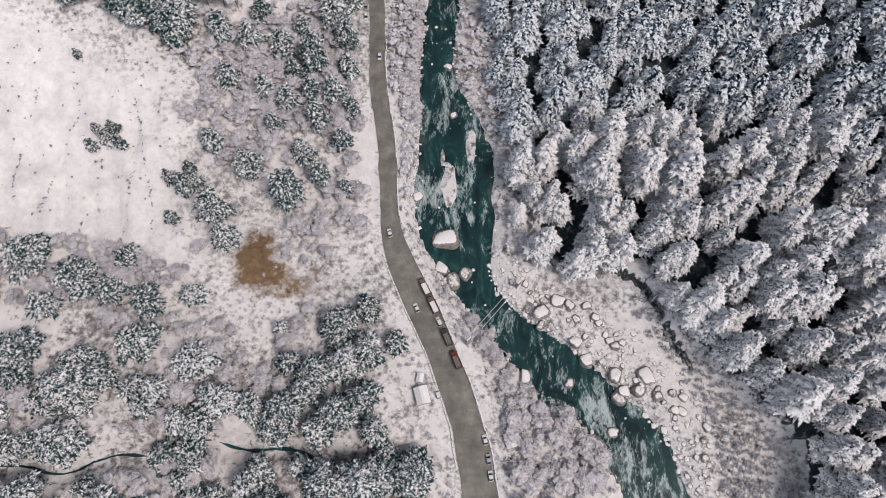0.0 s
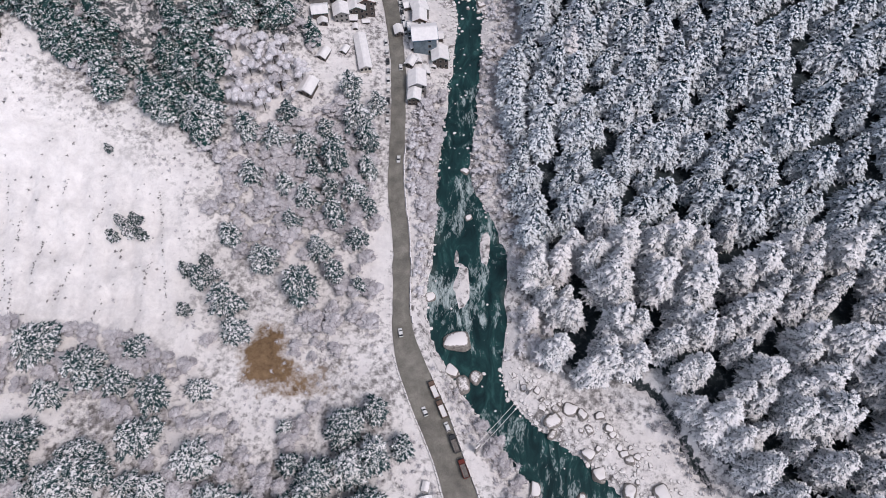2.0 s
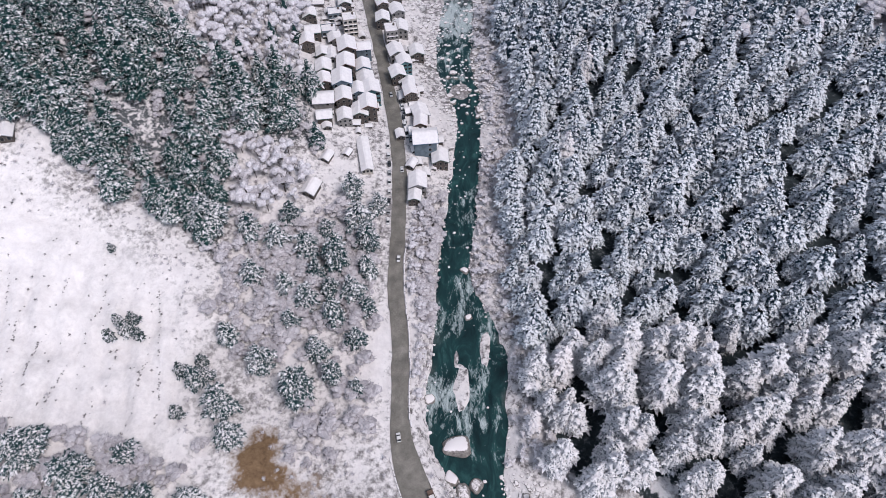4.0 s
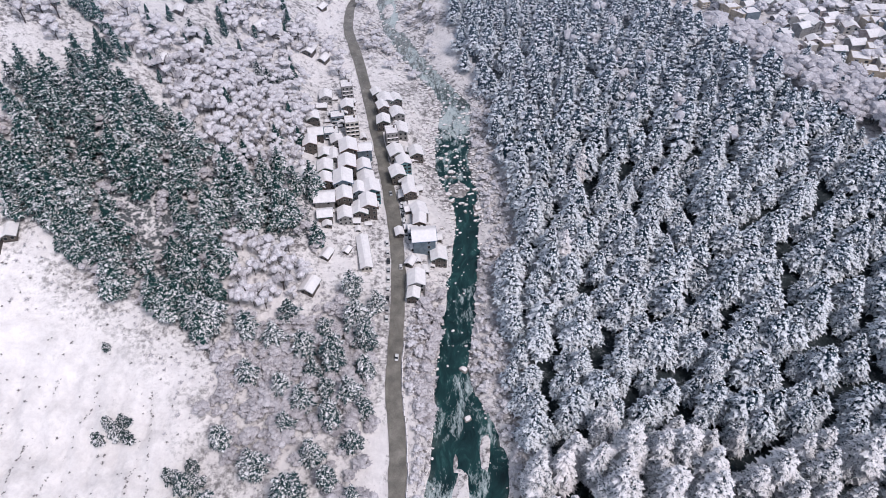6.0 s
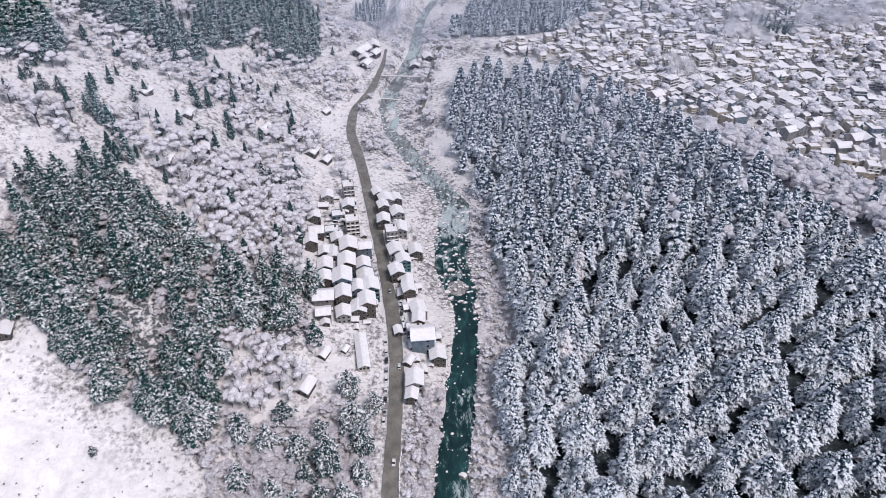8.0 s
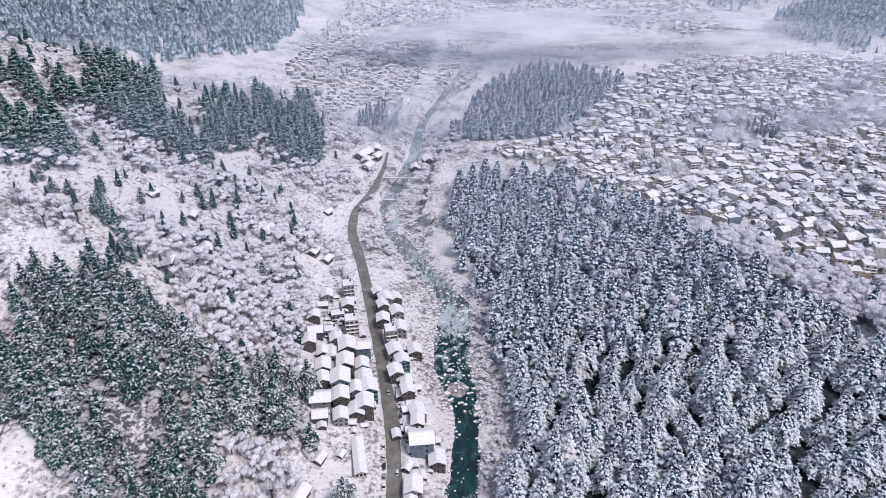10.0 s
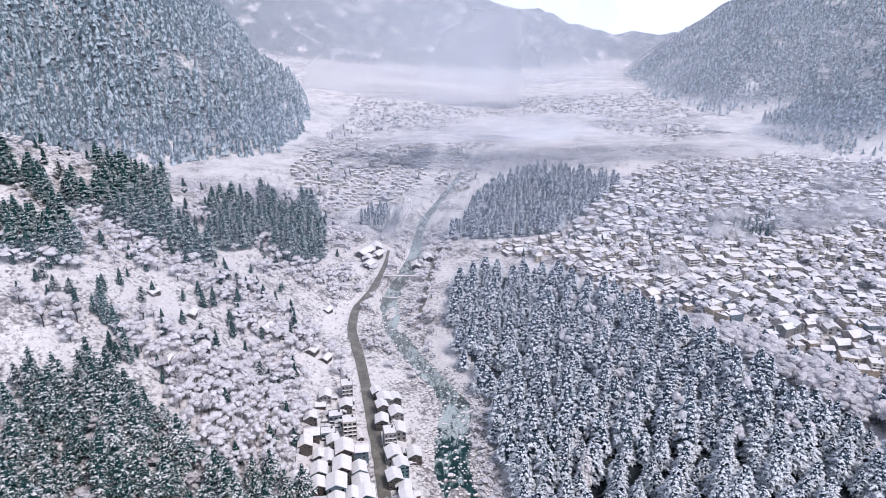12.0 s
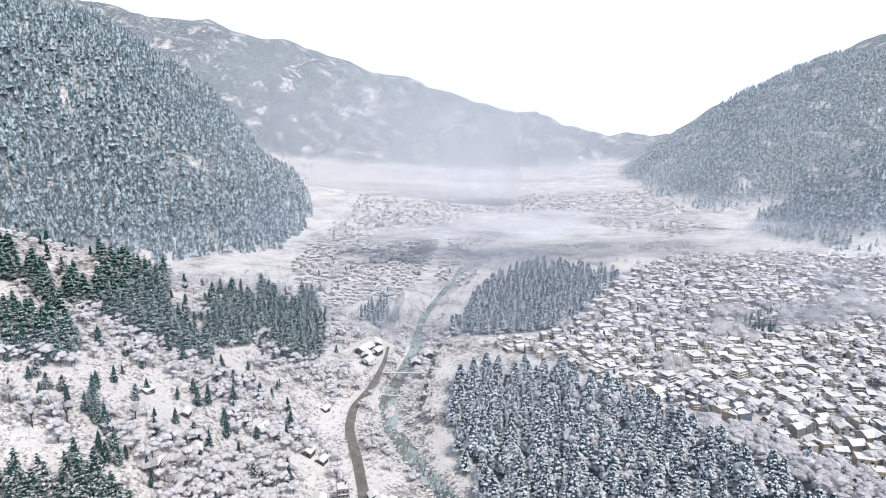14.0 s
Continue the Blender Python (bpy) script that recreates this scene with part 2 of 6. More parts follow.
M_FROST = tree_snow("hoar_frost_twigs", [(0.36, (0.25, 0.236, 0.25)), (0.55, (0.40, 0.382, 0.398)), (0.82, (0.63, 0.605, 0.62))], 1.2, (0.15, 0.14, 0.148))
M_BARK = mottled("bark", [(0.3, (0.05, 0.04, 0.035)), (0.7, (0.13, 0.11, 0.10))], 3.0, 0.9)


# ---- lie of the land ----
RIVER_Y = [-160, 17, 30, 44, 55, 66, 78, 92, 106, 121, 140, 167, 203, 244, 298, 322, 346, 387, 418, 476, 507, 533, 573, 620, 675, 775, 910, 1100, 1500, 2300, 4800]
RIVER_X = [120, 81, 78, 72, 56, 45, 34, 15, 8, 4, 3, 4, -6, -3, 0, -2, -11, -12, -10, -46, -62, -70, -78, -68, -63, -62, -36, 0, 60, 120, 200]
RIVER_W = [13, 13, 13, 15, 15, 17, 15, 8, 11, 16, 19, 16, 7, 8, 7, 9, 11, 11, 9, 8, 8, 8, 8, 7, 6, 5, 4, 4, 4, 4, 4]
ROAD_Y = [-160, 16, 33, 47, 64, 80, 97, 109, 124, 142, 163, 192, 225, 261, 298, 347, 405, 461, 502, 539, 576, 630, 687, 737, 850, 1000, 1400]
ROAD_X = [44, 13, 11, 7, 1, -6, -14, -20, -24.5, -25.5, -27, -32.5, -33.5, -36, -42, -54, -69, -85, -99, -102, -92, -88, -90, -87, -70, -60, -40]
RISE_Y = [-160, 70, 150, 200, 250, 300, 350, 420, 550, 650, 750, 900, 1200, 4800]
RISE_K = [.10, .06, .07, .15, .24, .37, .5, .54, .5, .34, .2, .14, .1, .08]
LEVEL_Y = [-160, 60, 650, 1000, 1500, 2300, 4800]
LEVEL_Z = [-15, 0, 40, 60, 78, 90, 110]


def smooth(v, table_y, table_v):
    """A table read with rounded corners."""
    v = np.asarray(v, float)
    return sum(np.interp(v + s, table_y, table_v) for s in (-9, -4.5, 0, 4.5, 9)) / 5


def step(v, a, b):
    u = np.clip((np.asarray(v, float) - a) / (b - a), 0, 1)
    return u * u * (3 - 2 * u)


LATTICE = np.random.RandomState(7).rand(256, 256)


def mottle(x, y, size, octaves=3):
    """Smooth noise between about -1 and 1."""
    total, gain = 0.0, 1.0
    x, y = np.asarray(x, float) / size + 37.3, np.asarray(y, float) / size + 11.7
    for _ in range(octaves):
        i, j = np.floor(x).astype(int), np.floor(y).astype(int)
        u, v = x - i, y - j
        u, v = u * u * (3 - 2 * u), v * v * (3 - 2 * v)
        a, b = LATTICE[i & 255, j & 255], LATTICE[(i + 1) & 255, j & 255]
        c, d = LATTICE[i & 255, (j + 1) & 255], LATTICE[(i + 1) & 255, (j + 1) & 255]
        total = total + gain * (2 * ((a + (b - a) * u) * (1 - v) + (c + (d - c) * u) * v) - 1)
        x, y, gain = x * 2.03 + 19.1, y * 2.03 + 7.7, gain * 0.5
    return total


def inside(x, y, line):
    """How far a point lies to the left of a polyline that runs up the valley (signed, in metres)."""
    x, y = np.asarray(x, float), np.asarray(y, float)
    best, side = np.full(np.broadcast(x, y).shape, 1e9), np.zeros(np.broadcast(x, y).shape)
    for (ax, ay), (bx, by) in zip(line, line[1:]):
        dx, dy = bx - ax, by - ay
        u = np.clip(((x - ax) * dx + (y - ay) * dy) / (dx * dx + dy * dy), 0, 1)
        gx, gy = x - ax - u * dx, y - ay - u * dy
        d = np.hypot(gx, gy)
        near = d < best
        best, side = np.where(near, d, best), np.where(near, np.sign(dx * gy - dy * gx), side)
    return best * side


FOOT_LEFT = [(-1500, 420), (-760, 560), (-473, 700), (-350, 860), (-285, 955), (-295, 1130), (-380, 1500), (-760, 2000), (-1500, 2300)]
FOOT_RIGHT = [(2400, 1000), (1000, 1180), (640, 1310), (470, 1345), (428, 1500), (427, 1976), (470, 2300), (900, 3200)]
FOOT_LOBE = [(1700, 720), (800, 880), (571, 952), (499, 989), (465, 1057), (468, 1132), (510, 1230), (640, 1370), (960, 1450)]
FOOT_FAR = [(-2600, 1900), (-1100, 2050), (-503, 2300), (100, 2450), (587, 2500), (1500, 3300)]


ISLETS = [(1, 146, 4.2, 13, 1.1), (10.5, 164, 2.2, 13, 0.9), (-2, 160, 2.0, 7, 0.5), (-7, 331, 6, 8, 1.6), (6, 316, 4, 6, 1.2), (-72, 545, 5, 14, 1.2), (-60, 520, 5, 9, 1.0)]


def field_mask(x, y):
    """The clean snow of the terraced field on the near slope."""
    line = [(-70, 60), (-98, 122), (-111, 182), (-137, 203), (-178, 222), (-260, 262)]
    return step(inside(x, y, line), 0, 25) * step(y, 85, 120)


def brook_line(x):
    return 34 + 4 * np.sin(np.asarray(x, float) / 19) + 1.6 * np.sin(np.asarray(x, float) / 5.3) + 0.04 * np.asarray(x, float)


def gully_at(x, y):
    """A dry washed-out cut along the edge of the right-hand wood."""
    line = [(64, 109), (69, 106), (79, 99), (86, 90), (91, 80), (100, 66)]
    return (1 - step(np.abs(inside(x, y, line)) + 0.8 * mottle(x, y, 6, 2), 0.4, 2.6)) * step(y, 60, 68) * step(-y, -111, -106) * step(x, 58, 64)


def river_level(y):
    return smooth(y, LEVEL_Y, LEVEL_Z)


def road_level(y):
    return river_level(y) + 7.0


def land(x, y):
    """The height of the ground."""
    x, y = np.asarray(x, float), np.asarray(y, float)
    base = river_level(y)
    xr, wr, xroad = smooth(y, RIVER_Y, RIVER_X), smooth(y, RIVER_Y, RIVER_W), smooth(y, ROAD_Y, ROAD_X)
    rough = mottle(x, y, 60) * 2.2 + mottle(x, y, 14, 2) * 0.5
    # the bed and the banks
    out = np.abs(x - xr) - wr - 1.2 * mottle(x, y, 8, 2)
    bed = -1.2 - 0.9 * step(y, 340, 420) + 0.5 * mottle(x, y, 9, 2)
    left_gap = np.maximum(xr - wr - xroad - 7, 2)
    left_bank = 1.0 + 6.0 * step((xr - wr - x) / left_gap, 0.1, 0.95) + 0.6 * mottle(x, y, 12, 2) * step(xr - wr - x, 0, 3) * step(x - xroad, 6, 9)
    # the slope over the road
    off = xroad - 7 - x
    k = smooth(y, RISE_Y, RISE_K)
    shelf = np.interp(y, [200, 240, 420, 470], [4, 30, 30, 6])
    far_left = np.maximum(off - shelf, 0)
    rise = 7.0 + np.minimum(np.maximum(off, 0), shelf) * np.minimum(k, 0.22) + np.where(far_left < 260, k * far_left, k * 260 + (far_left - 260) * np.maximum(k * 0.6, 0.1))
    rise = rise + rough * step(off, 2, 30) + 4 * mottle(x, y, 110, 2) * step(off, 20, 80) * step(y, 60, 160)
    # drifts and hollows in the clean snow
    rise = rise + field_mask(x, y) * (1.5 * mottle(x, y, 12, 2) + 0.7 * mottle(x, y, 6, 1))
    # a brook in a ditch across the lower meadow
    ditch = np.abs(y - brook_line(x)) + 1.5 * mottle(x, y, 9, 2)
    rise = rise - 5.5 * (1 - step(ditch, 1.5, 8)) * step(off, 6, 16)
    # terraces of the old field
    row = (x + 0.12 * y + 4 * np.sin(y / 23)) / 10.5
    rise = rise + field_mask(x, y) * step(y, 105, 118) * (1 - step(y, 172, 190)) * (np.minimum((row - np.floor(row)) / 0.8, (1 - row + np.floor(row)) / 0.2) - 0.5) * 2.8
    # the wooded terrace and the town beyond the river
    d = x - xr - wr
    bar = 1.0 + 1.6 * step(d, 0, 10) + 0.5 * mottle(x, y, 7, 2)
    wide = np.interp(y, [-160, 30, 90, 130, 250, 400, 4800], [40, 36, 44, 24, 16, 14, 12])
    kr = np.interp(y, [-160, 60, 180, 300, 500, 650, 900, 4800], [.2, .17, .15, .2, .16, .1, .08, .07])
    right = bar + 3.5 * step(d, wide, wide + 14) + kr * np.clip(d - wide, 0, 150) + 0.05 * np.maximum(d - wide - 150, 0) + rough * step(d, wide, wide + 30)
    right = right - 3.5 * gully_at(x, y)
    z = np.where(x < xr, np.where(x > xroad - 7, left_bank, rise), right)
    # islets and gravel bars in the stream
    for ix, iy, sx, sy, top in ISLETS:
        bed = np.maximum(bed, -1.4 + (top + 1.4) * np.exp(-(((x - ix) / sx) ** 2 + ((y - iy) / sy) ** 2) ** 1.6) + 0.35 * mottle(x, y, 4, 2))
    z = bed + (z - bed) * step(out, -2.0, 1.6)
    # the road's bed
    z = 6.75 + (z - 6.75) * step(np.abs(x - xroad), 6.4, 9.5)
    z = base + z
    # the mountains
    crag = 1 + 0.2 * mottle(x, y, 330, 4) + 0.16 * (0.5 - np.abs(mottle(x, y, 190, 3)))
    up_l, up_r, up_f = inside(x, y, FOOT_LEFT), -inside(x, y, FOOT_RIGHT), inside(x, y, FOOT_FAR)
    up_l = up_l + 26 * mottle(x, y, 140, 3)
    gully = 55 * np.abs(mottle(0.8 * x + 0.6 * y, (0.8 * y - 0.6 * x) * 0.3, 130, 3)) + 12 * np.abs(mottle(x, y, 40, 2))
    hill_l = np.maximum(up_l, 0) * 0.95 * crag - (gully - 18) * step(up_l, 20, 160) - 0.00022 * np.maximum(up_l, 0) ** 2
    # a high spur tapers off towards its top
    hill_l = np.where(hill_l > 250, 250 + (hill_l - 250) * 0.5, hill_l)
    crest = np.interp(x, [300, 566, 680, 900, 1150, 1400, 2600], [55, 140, 180, 276, 372, 446, 740]) * np.clip(1 - np.maximum(y - 2100, 0) / 1600, 0.05, 1)
    hill_r = np.minimum(np.maximum(up_r, 0) * 0.62 * crag, crest + 14 * mottle(x, y, 120, 3))
    up_b = -inside(x, y, FOOT_LOBE) + 14 * mottle(x, y, 90, 2)
    lobe = np.interp(x, [460, 533, 637, 777, 1000, 1700], [55, 92, 140, 205, 290, 420])
    hill_r = np.maximum(hill_r, np.minimum(np.maximum(up_b, 0) * 0.78 * crag, lobe + 10 * mottle(x, y, 70, 2)))
    cap = np.interp(x, [-2600, -1253, -875, -290, 330, 394, 670, 1300], [600, 510, 440, 320, 175, 115, 30, 0])
    hill_f = np.minimum(np.maximum(up_f, 0) * 0.5 * crag, cap + 45 * mottle(x, y, 260, 3))
    return z + np.maximum(np.maximum(hill_l, hill_r), hill_f)


# ---- mesh helpers ----
def arrays_mesh(name, verts, faces, mats, index=None, smooth_faces=False):
    """A mesh from arrays of corners and of triangles or quads."""
    verts, faces = np.asarray(verts, np.float32), np.asarray(faces, np.int32)
    me = bpy.data.meshes.new(name)
    k = faces.shape[1]
    me.vertices.add(len(verts))
    me.vertices.foreach_set("co", verts.ravel())
    me.loops.add(faces.size)
    me.loops.foreach_set("vertex_index", faces.ravel())
    me.polygons.add(len(faces))
    me.polygons.foreach_set("loop_start", np.arange(0, faces.size, k, dtype=np.int32))
    for m in mats:
        me.materials.append(m)
    if index is not None:
        me.polygons.foreach_set("material_index", np.asarray(index, np.int32))
    me.polygons.foreach_set("use_smooth", np.full(len(faces), smooth_faces))
    me.update(calc_edges=True)
    me.validate()
    return me


def spread(model, places):
    """Copies of a model (corners, triangles, slots) at rows of x, y, z, turn, width, height, laid together."""
    v, f, s = model
    p = np.asarray(places, float)
    c, sn = np.cos(p[:, 3])[:, None], np.sin(p[:, 3])[:, None]
    x = (v[None, :, 0] * c - v[None, :, 1] * sn) * p[:, 4:5] + p[:, 0:1]
    y = (v[None, :, 0] * sn + v[None, :, 1] * c) * p[:, 4:5] + p[:, 1:2]
    z = v[None, :, 2] * p[:, 5:6] + p[:, 2:3]
    allv = np.stack([x, y, z], -1).reshape(-1, 3)
    allf = (f[None] + (np.arange(len(p)) * len(v))[:, None, None]).reshape(-1, f.shape[1])
    return allv, allf, np.tile(s, len(p))


def joined(name, batches, mats, label, category):
    """Many small alike things as one object."""
    vs, fs, ss, n = [], [], [], 0
    for v, f, s in batches:
        vs.append(v), fs.append(f + n), ss.append(s)
        n += len(v)
    me = arrays_mesh(name, np.concatenate(vs), np.concatenate(fs), mats, np.concatenate(ss))
    return tagged(new(name, me), label, category, kind="stuff")


def part(name, bm, mat, parent=None, label="", smooth_faces=False):
    """One mesh object from a bmesh, under its thing."""
    me = bpy.data.meshes.new(name)
    bm.to_mesh(me)
    bm.free()
    for m in mat if isinstance(mat, (list, tuple)) else [mat]:
        me.materials.append(m)
    if smooth_faces:
        me.polygons.foreach_set("use_smooth", [True] * len(me.polygons))
    ob = new(name, me)
    if parent:
        ob.parent = parent
    if label:
        ob["label"] = label
    return ob


def shared(name, me, parent, m=None):
    ob = new(name, me)
    ob.parent = parent
    if m is not None:
        ob.matrix_local = m
    return ob


def add_box(bm, x, y, z, w, d, h, turn=0.0, slot=0):
    """A box standing on z, centred on x, y."""
    made = bmesh.ops.create_cube(bm, size=1, matrix=Matrix.Translation((x, y, z + h / 2)) @ Matrix.Rotation(turn, 4, "Z") @ Matrix.Diagonal((w, d, h, 1)))
    for v in made["verts"]:
        for f in v.link_faces:
            f.material_index = slot
    return made["verts"]


def height(x, y):
    return float(land(x, y))


# ---- the ground, one sheet from the near banks to the far ridges ----
def spaced(stops):
    out = [stops[0][0]]
    for a, s in zip(stops, stops[1:]):
        n = max(1, round((s[0] - a[0]) / a[1]))
        out += list(np.linspace(a[0], s[0], n + 1)[1:])
    return np.array(out)


gx = spaced([(-3400, 90), (-1200, 30), (-420, 10), (-230, 2.6), (-120, 2.3), (120, 3.8), (230, 9), (480, 24), (1200, 90), (3400, 0)])
gy = spaced([(-300, 20), (-40, 4), (10, 2.7), (340, 3.6), (620, 7), (900, 14), (1500, 32), (2500, 60), (4700, 0)])
GX, GY = np.meshgrid(gx, gy)
GZ = land(GX, GY)
ids = np.arange(GX.size).reshape(GX.shape)
quads = np.stack([ids[:-1, :-1], ids[:-1, 1:], ids[1:, 1:], ids[1:, :-1]], -1).reshape(-1, 4)
ground = new("ground", arrays_mesh("ground", np.stack([GX, GY, GZ], -1).reshape(-1, 3), quads, [M_GROUND], None, True))
tagged(ground, "snow-covered valley floor and mountain slopes with dead grass", "ground", kind="structure")


def cover_at(x, y):
    c = 1.0 - 0.82 * field_mask(x, y)
    c = c * (1 + 0.1 * step(y, 200, 320) - 0.2 * step(y, 600, 900)) + 1.2 * in_poly(x, y, TOWN_GROUND) + 0.8 * in_poly(x, y, WOOD_LEFT) + 0.4 * step(-x, 110, 160) * step(y, 290, 340) * (1 - step(y, 620, 760))
    shore = np.abs(x - smooth(y, RIVER_Y, RIVER_X)) - smooth(y, RIVER_Y, RIVER_W)
    c = c + (0.15 + 0.35 * step(y, 110, 150)) * (1 - step(shore, 5, 22 + 10 * step(-y, -110, -85)))
    # last term: the ditch's shade, painted as extra litter along the brook
    return c + 0.1 * in_poly(x, y, RIGHT_BAR) + 0.35 * step(-y, -95, -60) * step(-x, 15, 30) + 1.2 * (1 - step(np.abs(y - brook_line(x)), 2, 7)) * step(-x, 15, 30)


RIGHT_BAR = [(86, 84), (62, 100), (50, 98), (30, 86), (60, 60), (90, 30), (96, -40), (130, -40), (124, 10), (110, 50)]


def earth_at(x, y):
    return 0.75 * np.exp(-(((x + 79) / 9) ** 2 + ((y - 109) / 13) ** 2)) + 0.45 * np.exp(-(((x + 62) / 18) ** 2 + ((y - 98) / 9) ** 2))


def in_poly(x, y, poly):
    x, y = np.asarray(x, float), np.asarray(y, float)
    hit = np.zeros(x.shape, bool)
    for (ax, ay), (bx, by) in zip(poly, poly[1:] + poly[:1]):
        if ay == by:
            continue
        cross = (ay > y) != (by > y)
        hit ^= cross & (x < (bx - ax) * (y - ay) / (by - ay) + ax)
    return hit


TOWN_GROUND = [(8, 662), (60, 612), (85, 592), (118, 520), (150, 503), (184, 468), (215, 428), (258, 390), (330, 350), (640, 870), (500, 935), (420, 960), (300, 985), (196, 880), (152, 788), (94, 680), (40, 668)]
WOOD_RIGHT = [(20, 240), (21, 190), (22, 168), (29, 150), (35, 121), (41, 107), (53, 100), (66, 108), (82, 100), (92, 82), (101, 68), (118, 52), (128, 38), (134, 10), (160, -40),
              (330, -40), (330, 230), (258, 285), (228, 325), (203, 368), (176, 420), (150, 466), (128, 502), (76, 562), (12, 600), (-14, 570), (-20, 528), (-18, 490), (-2, 440), (12, 400), (20, 340), (22, 290)]


WOOD_LEFT = [(-243, 320), (-225, 321), (-209, 338), (-182, 323), (-160, 325), (-147, 318), (-127, 297), (-105, 315), (-87, 309), (-77, 265), (-103, 262), (-122, 262), (-117, 231), (-108, 194), (-125, 195), (-138, 214), (-171, 222), (-191, 237), (-215, 250), (-235, 262), (-222, 276), (-222, 300)]


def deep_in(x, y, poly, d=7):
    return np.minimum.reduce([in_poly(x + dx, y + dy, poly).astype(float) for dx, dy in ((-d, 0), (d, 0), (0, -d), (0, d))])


def wood_at(x, y):
    """Where the far slopes are wooded."""
    up = np.maximum(np.maximum(inside(x, y, FOOT_LEFT) + 26 * mottle(x, y, 140, 3), np.maximum(-inside(x, y, FOOT_RIGHT), -inside(x, y, FOOT_LOBE))), inside(x, y, FOOT_FAR))
    return step(up, 6, 40)


# floor: where shade is painted on the ground, in the woods and the gully
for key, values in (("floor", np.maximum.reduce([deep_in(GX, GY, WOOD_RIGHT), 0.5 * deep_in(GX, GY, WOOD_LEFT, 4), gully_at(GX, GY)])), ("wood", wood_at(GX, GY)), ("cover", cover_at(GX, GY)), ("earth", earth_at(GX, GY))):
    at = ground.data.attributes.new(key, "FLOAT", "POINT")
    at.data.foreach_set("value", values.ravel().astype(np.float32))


def ribbon(name, ys, centre, half, level, across, mat):
    """A strip that follows a line up the valley."""
    cx, hw, z = centre(ys), half(ys), level(ys)
    sx, sy = np.gradient(cx), np.gradient(ys)
    ln = np.hypot(sx, sy)
    nx, ny = sy / ln, -sx / ln
    u = np.linspace(-1, 1, across)[None, :]
    x = cx[:, None] + nx[:, None] * hw[:, None] * u
    y = ys[:, None] + ny[:, None] * hw[:, None] * u
    zz = np.repeat(z[:, None], across, 1)
    k = np.arange(x.size).reshape(x.shape)
    q = np.stack([k[:-1, :-1], k[:-1, 1:], k[1:, 1:], k[1:, :-1]], -1).reshape(-1, 4)
    return new(name, arrays_mesh(name, np.stack([x, y, zz], -1).reshape(-1, 3), q, [mat], None, True)), x, y


def road_half(y):
    return np.interp(y, [-160, 20, 70, 95, 112, 130, 200, 420, 580, 668], [6.2, 6.2, 5.6, 6.2, 5.2, 3.7, 3.5, 3.9, 3.6, 1.2]) + 0.35 * mottle(y, y * 0, 9, 2)


road, _, _ = ribbon("road", np.arange(-150, 668, 1.5), lambda y: smooth(y, ROAD_Y, ROAD_X), road_half, lambda y: road_level(y) + 0.02, 5, M_ROAD)
tagged(road, "wet grey-brown asphalt road cleared of snow", "road", kind="structure")
water, wx, wy = ribbon("water", np.arange(-155, 1000, 1.5), lambda y: smooth(y, RIVER_Y, RIVER_X), lambda y: smooth(y, RIVER_Y, RIVER_W) + 3.0, lambda y: river_level(y) + 0.0, 13, M_WATER)
tagged(water, "dark teal mountain river with white rapids", "river", kind="structure")
WHITE = [(269, 1, 3), (254, 1, 4), (238, 0, 4), (222, -1, 3), (196, 0, 5), (184, 1, 6), (176, -3, 5), (130, 8, 5), (146, -8, 9), (152, 9, 8), (70, 38, 5), (60, 48, 6), (50, 62, 6), (36, 72, 8), (385, -12, 5), (372, -10, 4), (345, -4, 4)]
rapid = 0.03 * (1 - step(wy, 80, 92)) + 0.14 * mottle(wx, wy, 26, 2) + sum(0.13 * np.exp(-((wx - rx) / (0.9 * rl)) ** 2 - ((wy - ry) / rl) ** 2) for ry, rx, rl in WHITE) + 0.06 * step(wy, 165, 175) * (1 - step(wy, 215, 235)) + 0.05 * step(wy, 300, 330) + 0.12 * step(wy, 320, 380) - 0.3 * step(wy, 90, 98) * (1 - step(wy, 104, 118)) - 0.12 * step(wy, 255, 270) * (1 - step(wy, 300, 308))
edge_of = np.abs(np.linspace(-1, 1, wx.shape[1]))[None, :] * np.ones_like(wx)
shallow = np.clip(0.75 * step(wy, 370, 500) + 0.45 * step(edge_of + 0.2 * mottle(wx, wy, 7, 2), 0.78, 1.1), 0, 0.85)
for key, values in (("rapid", rapid), ("shallow", shallow)):
    at = water.data.attributes.new(key, "FLOAT", "POINT")
    at.data.foreach_set("value", values.ravel().astype(np.float32))


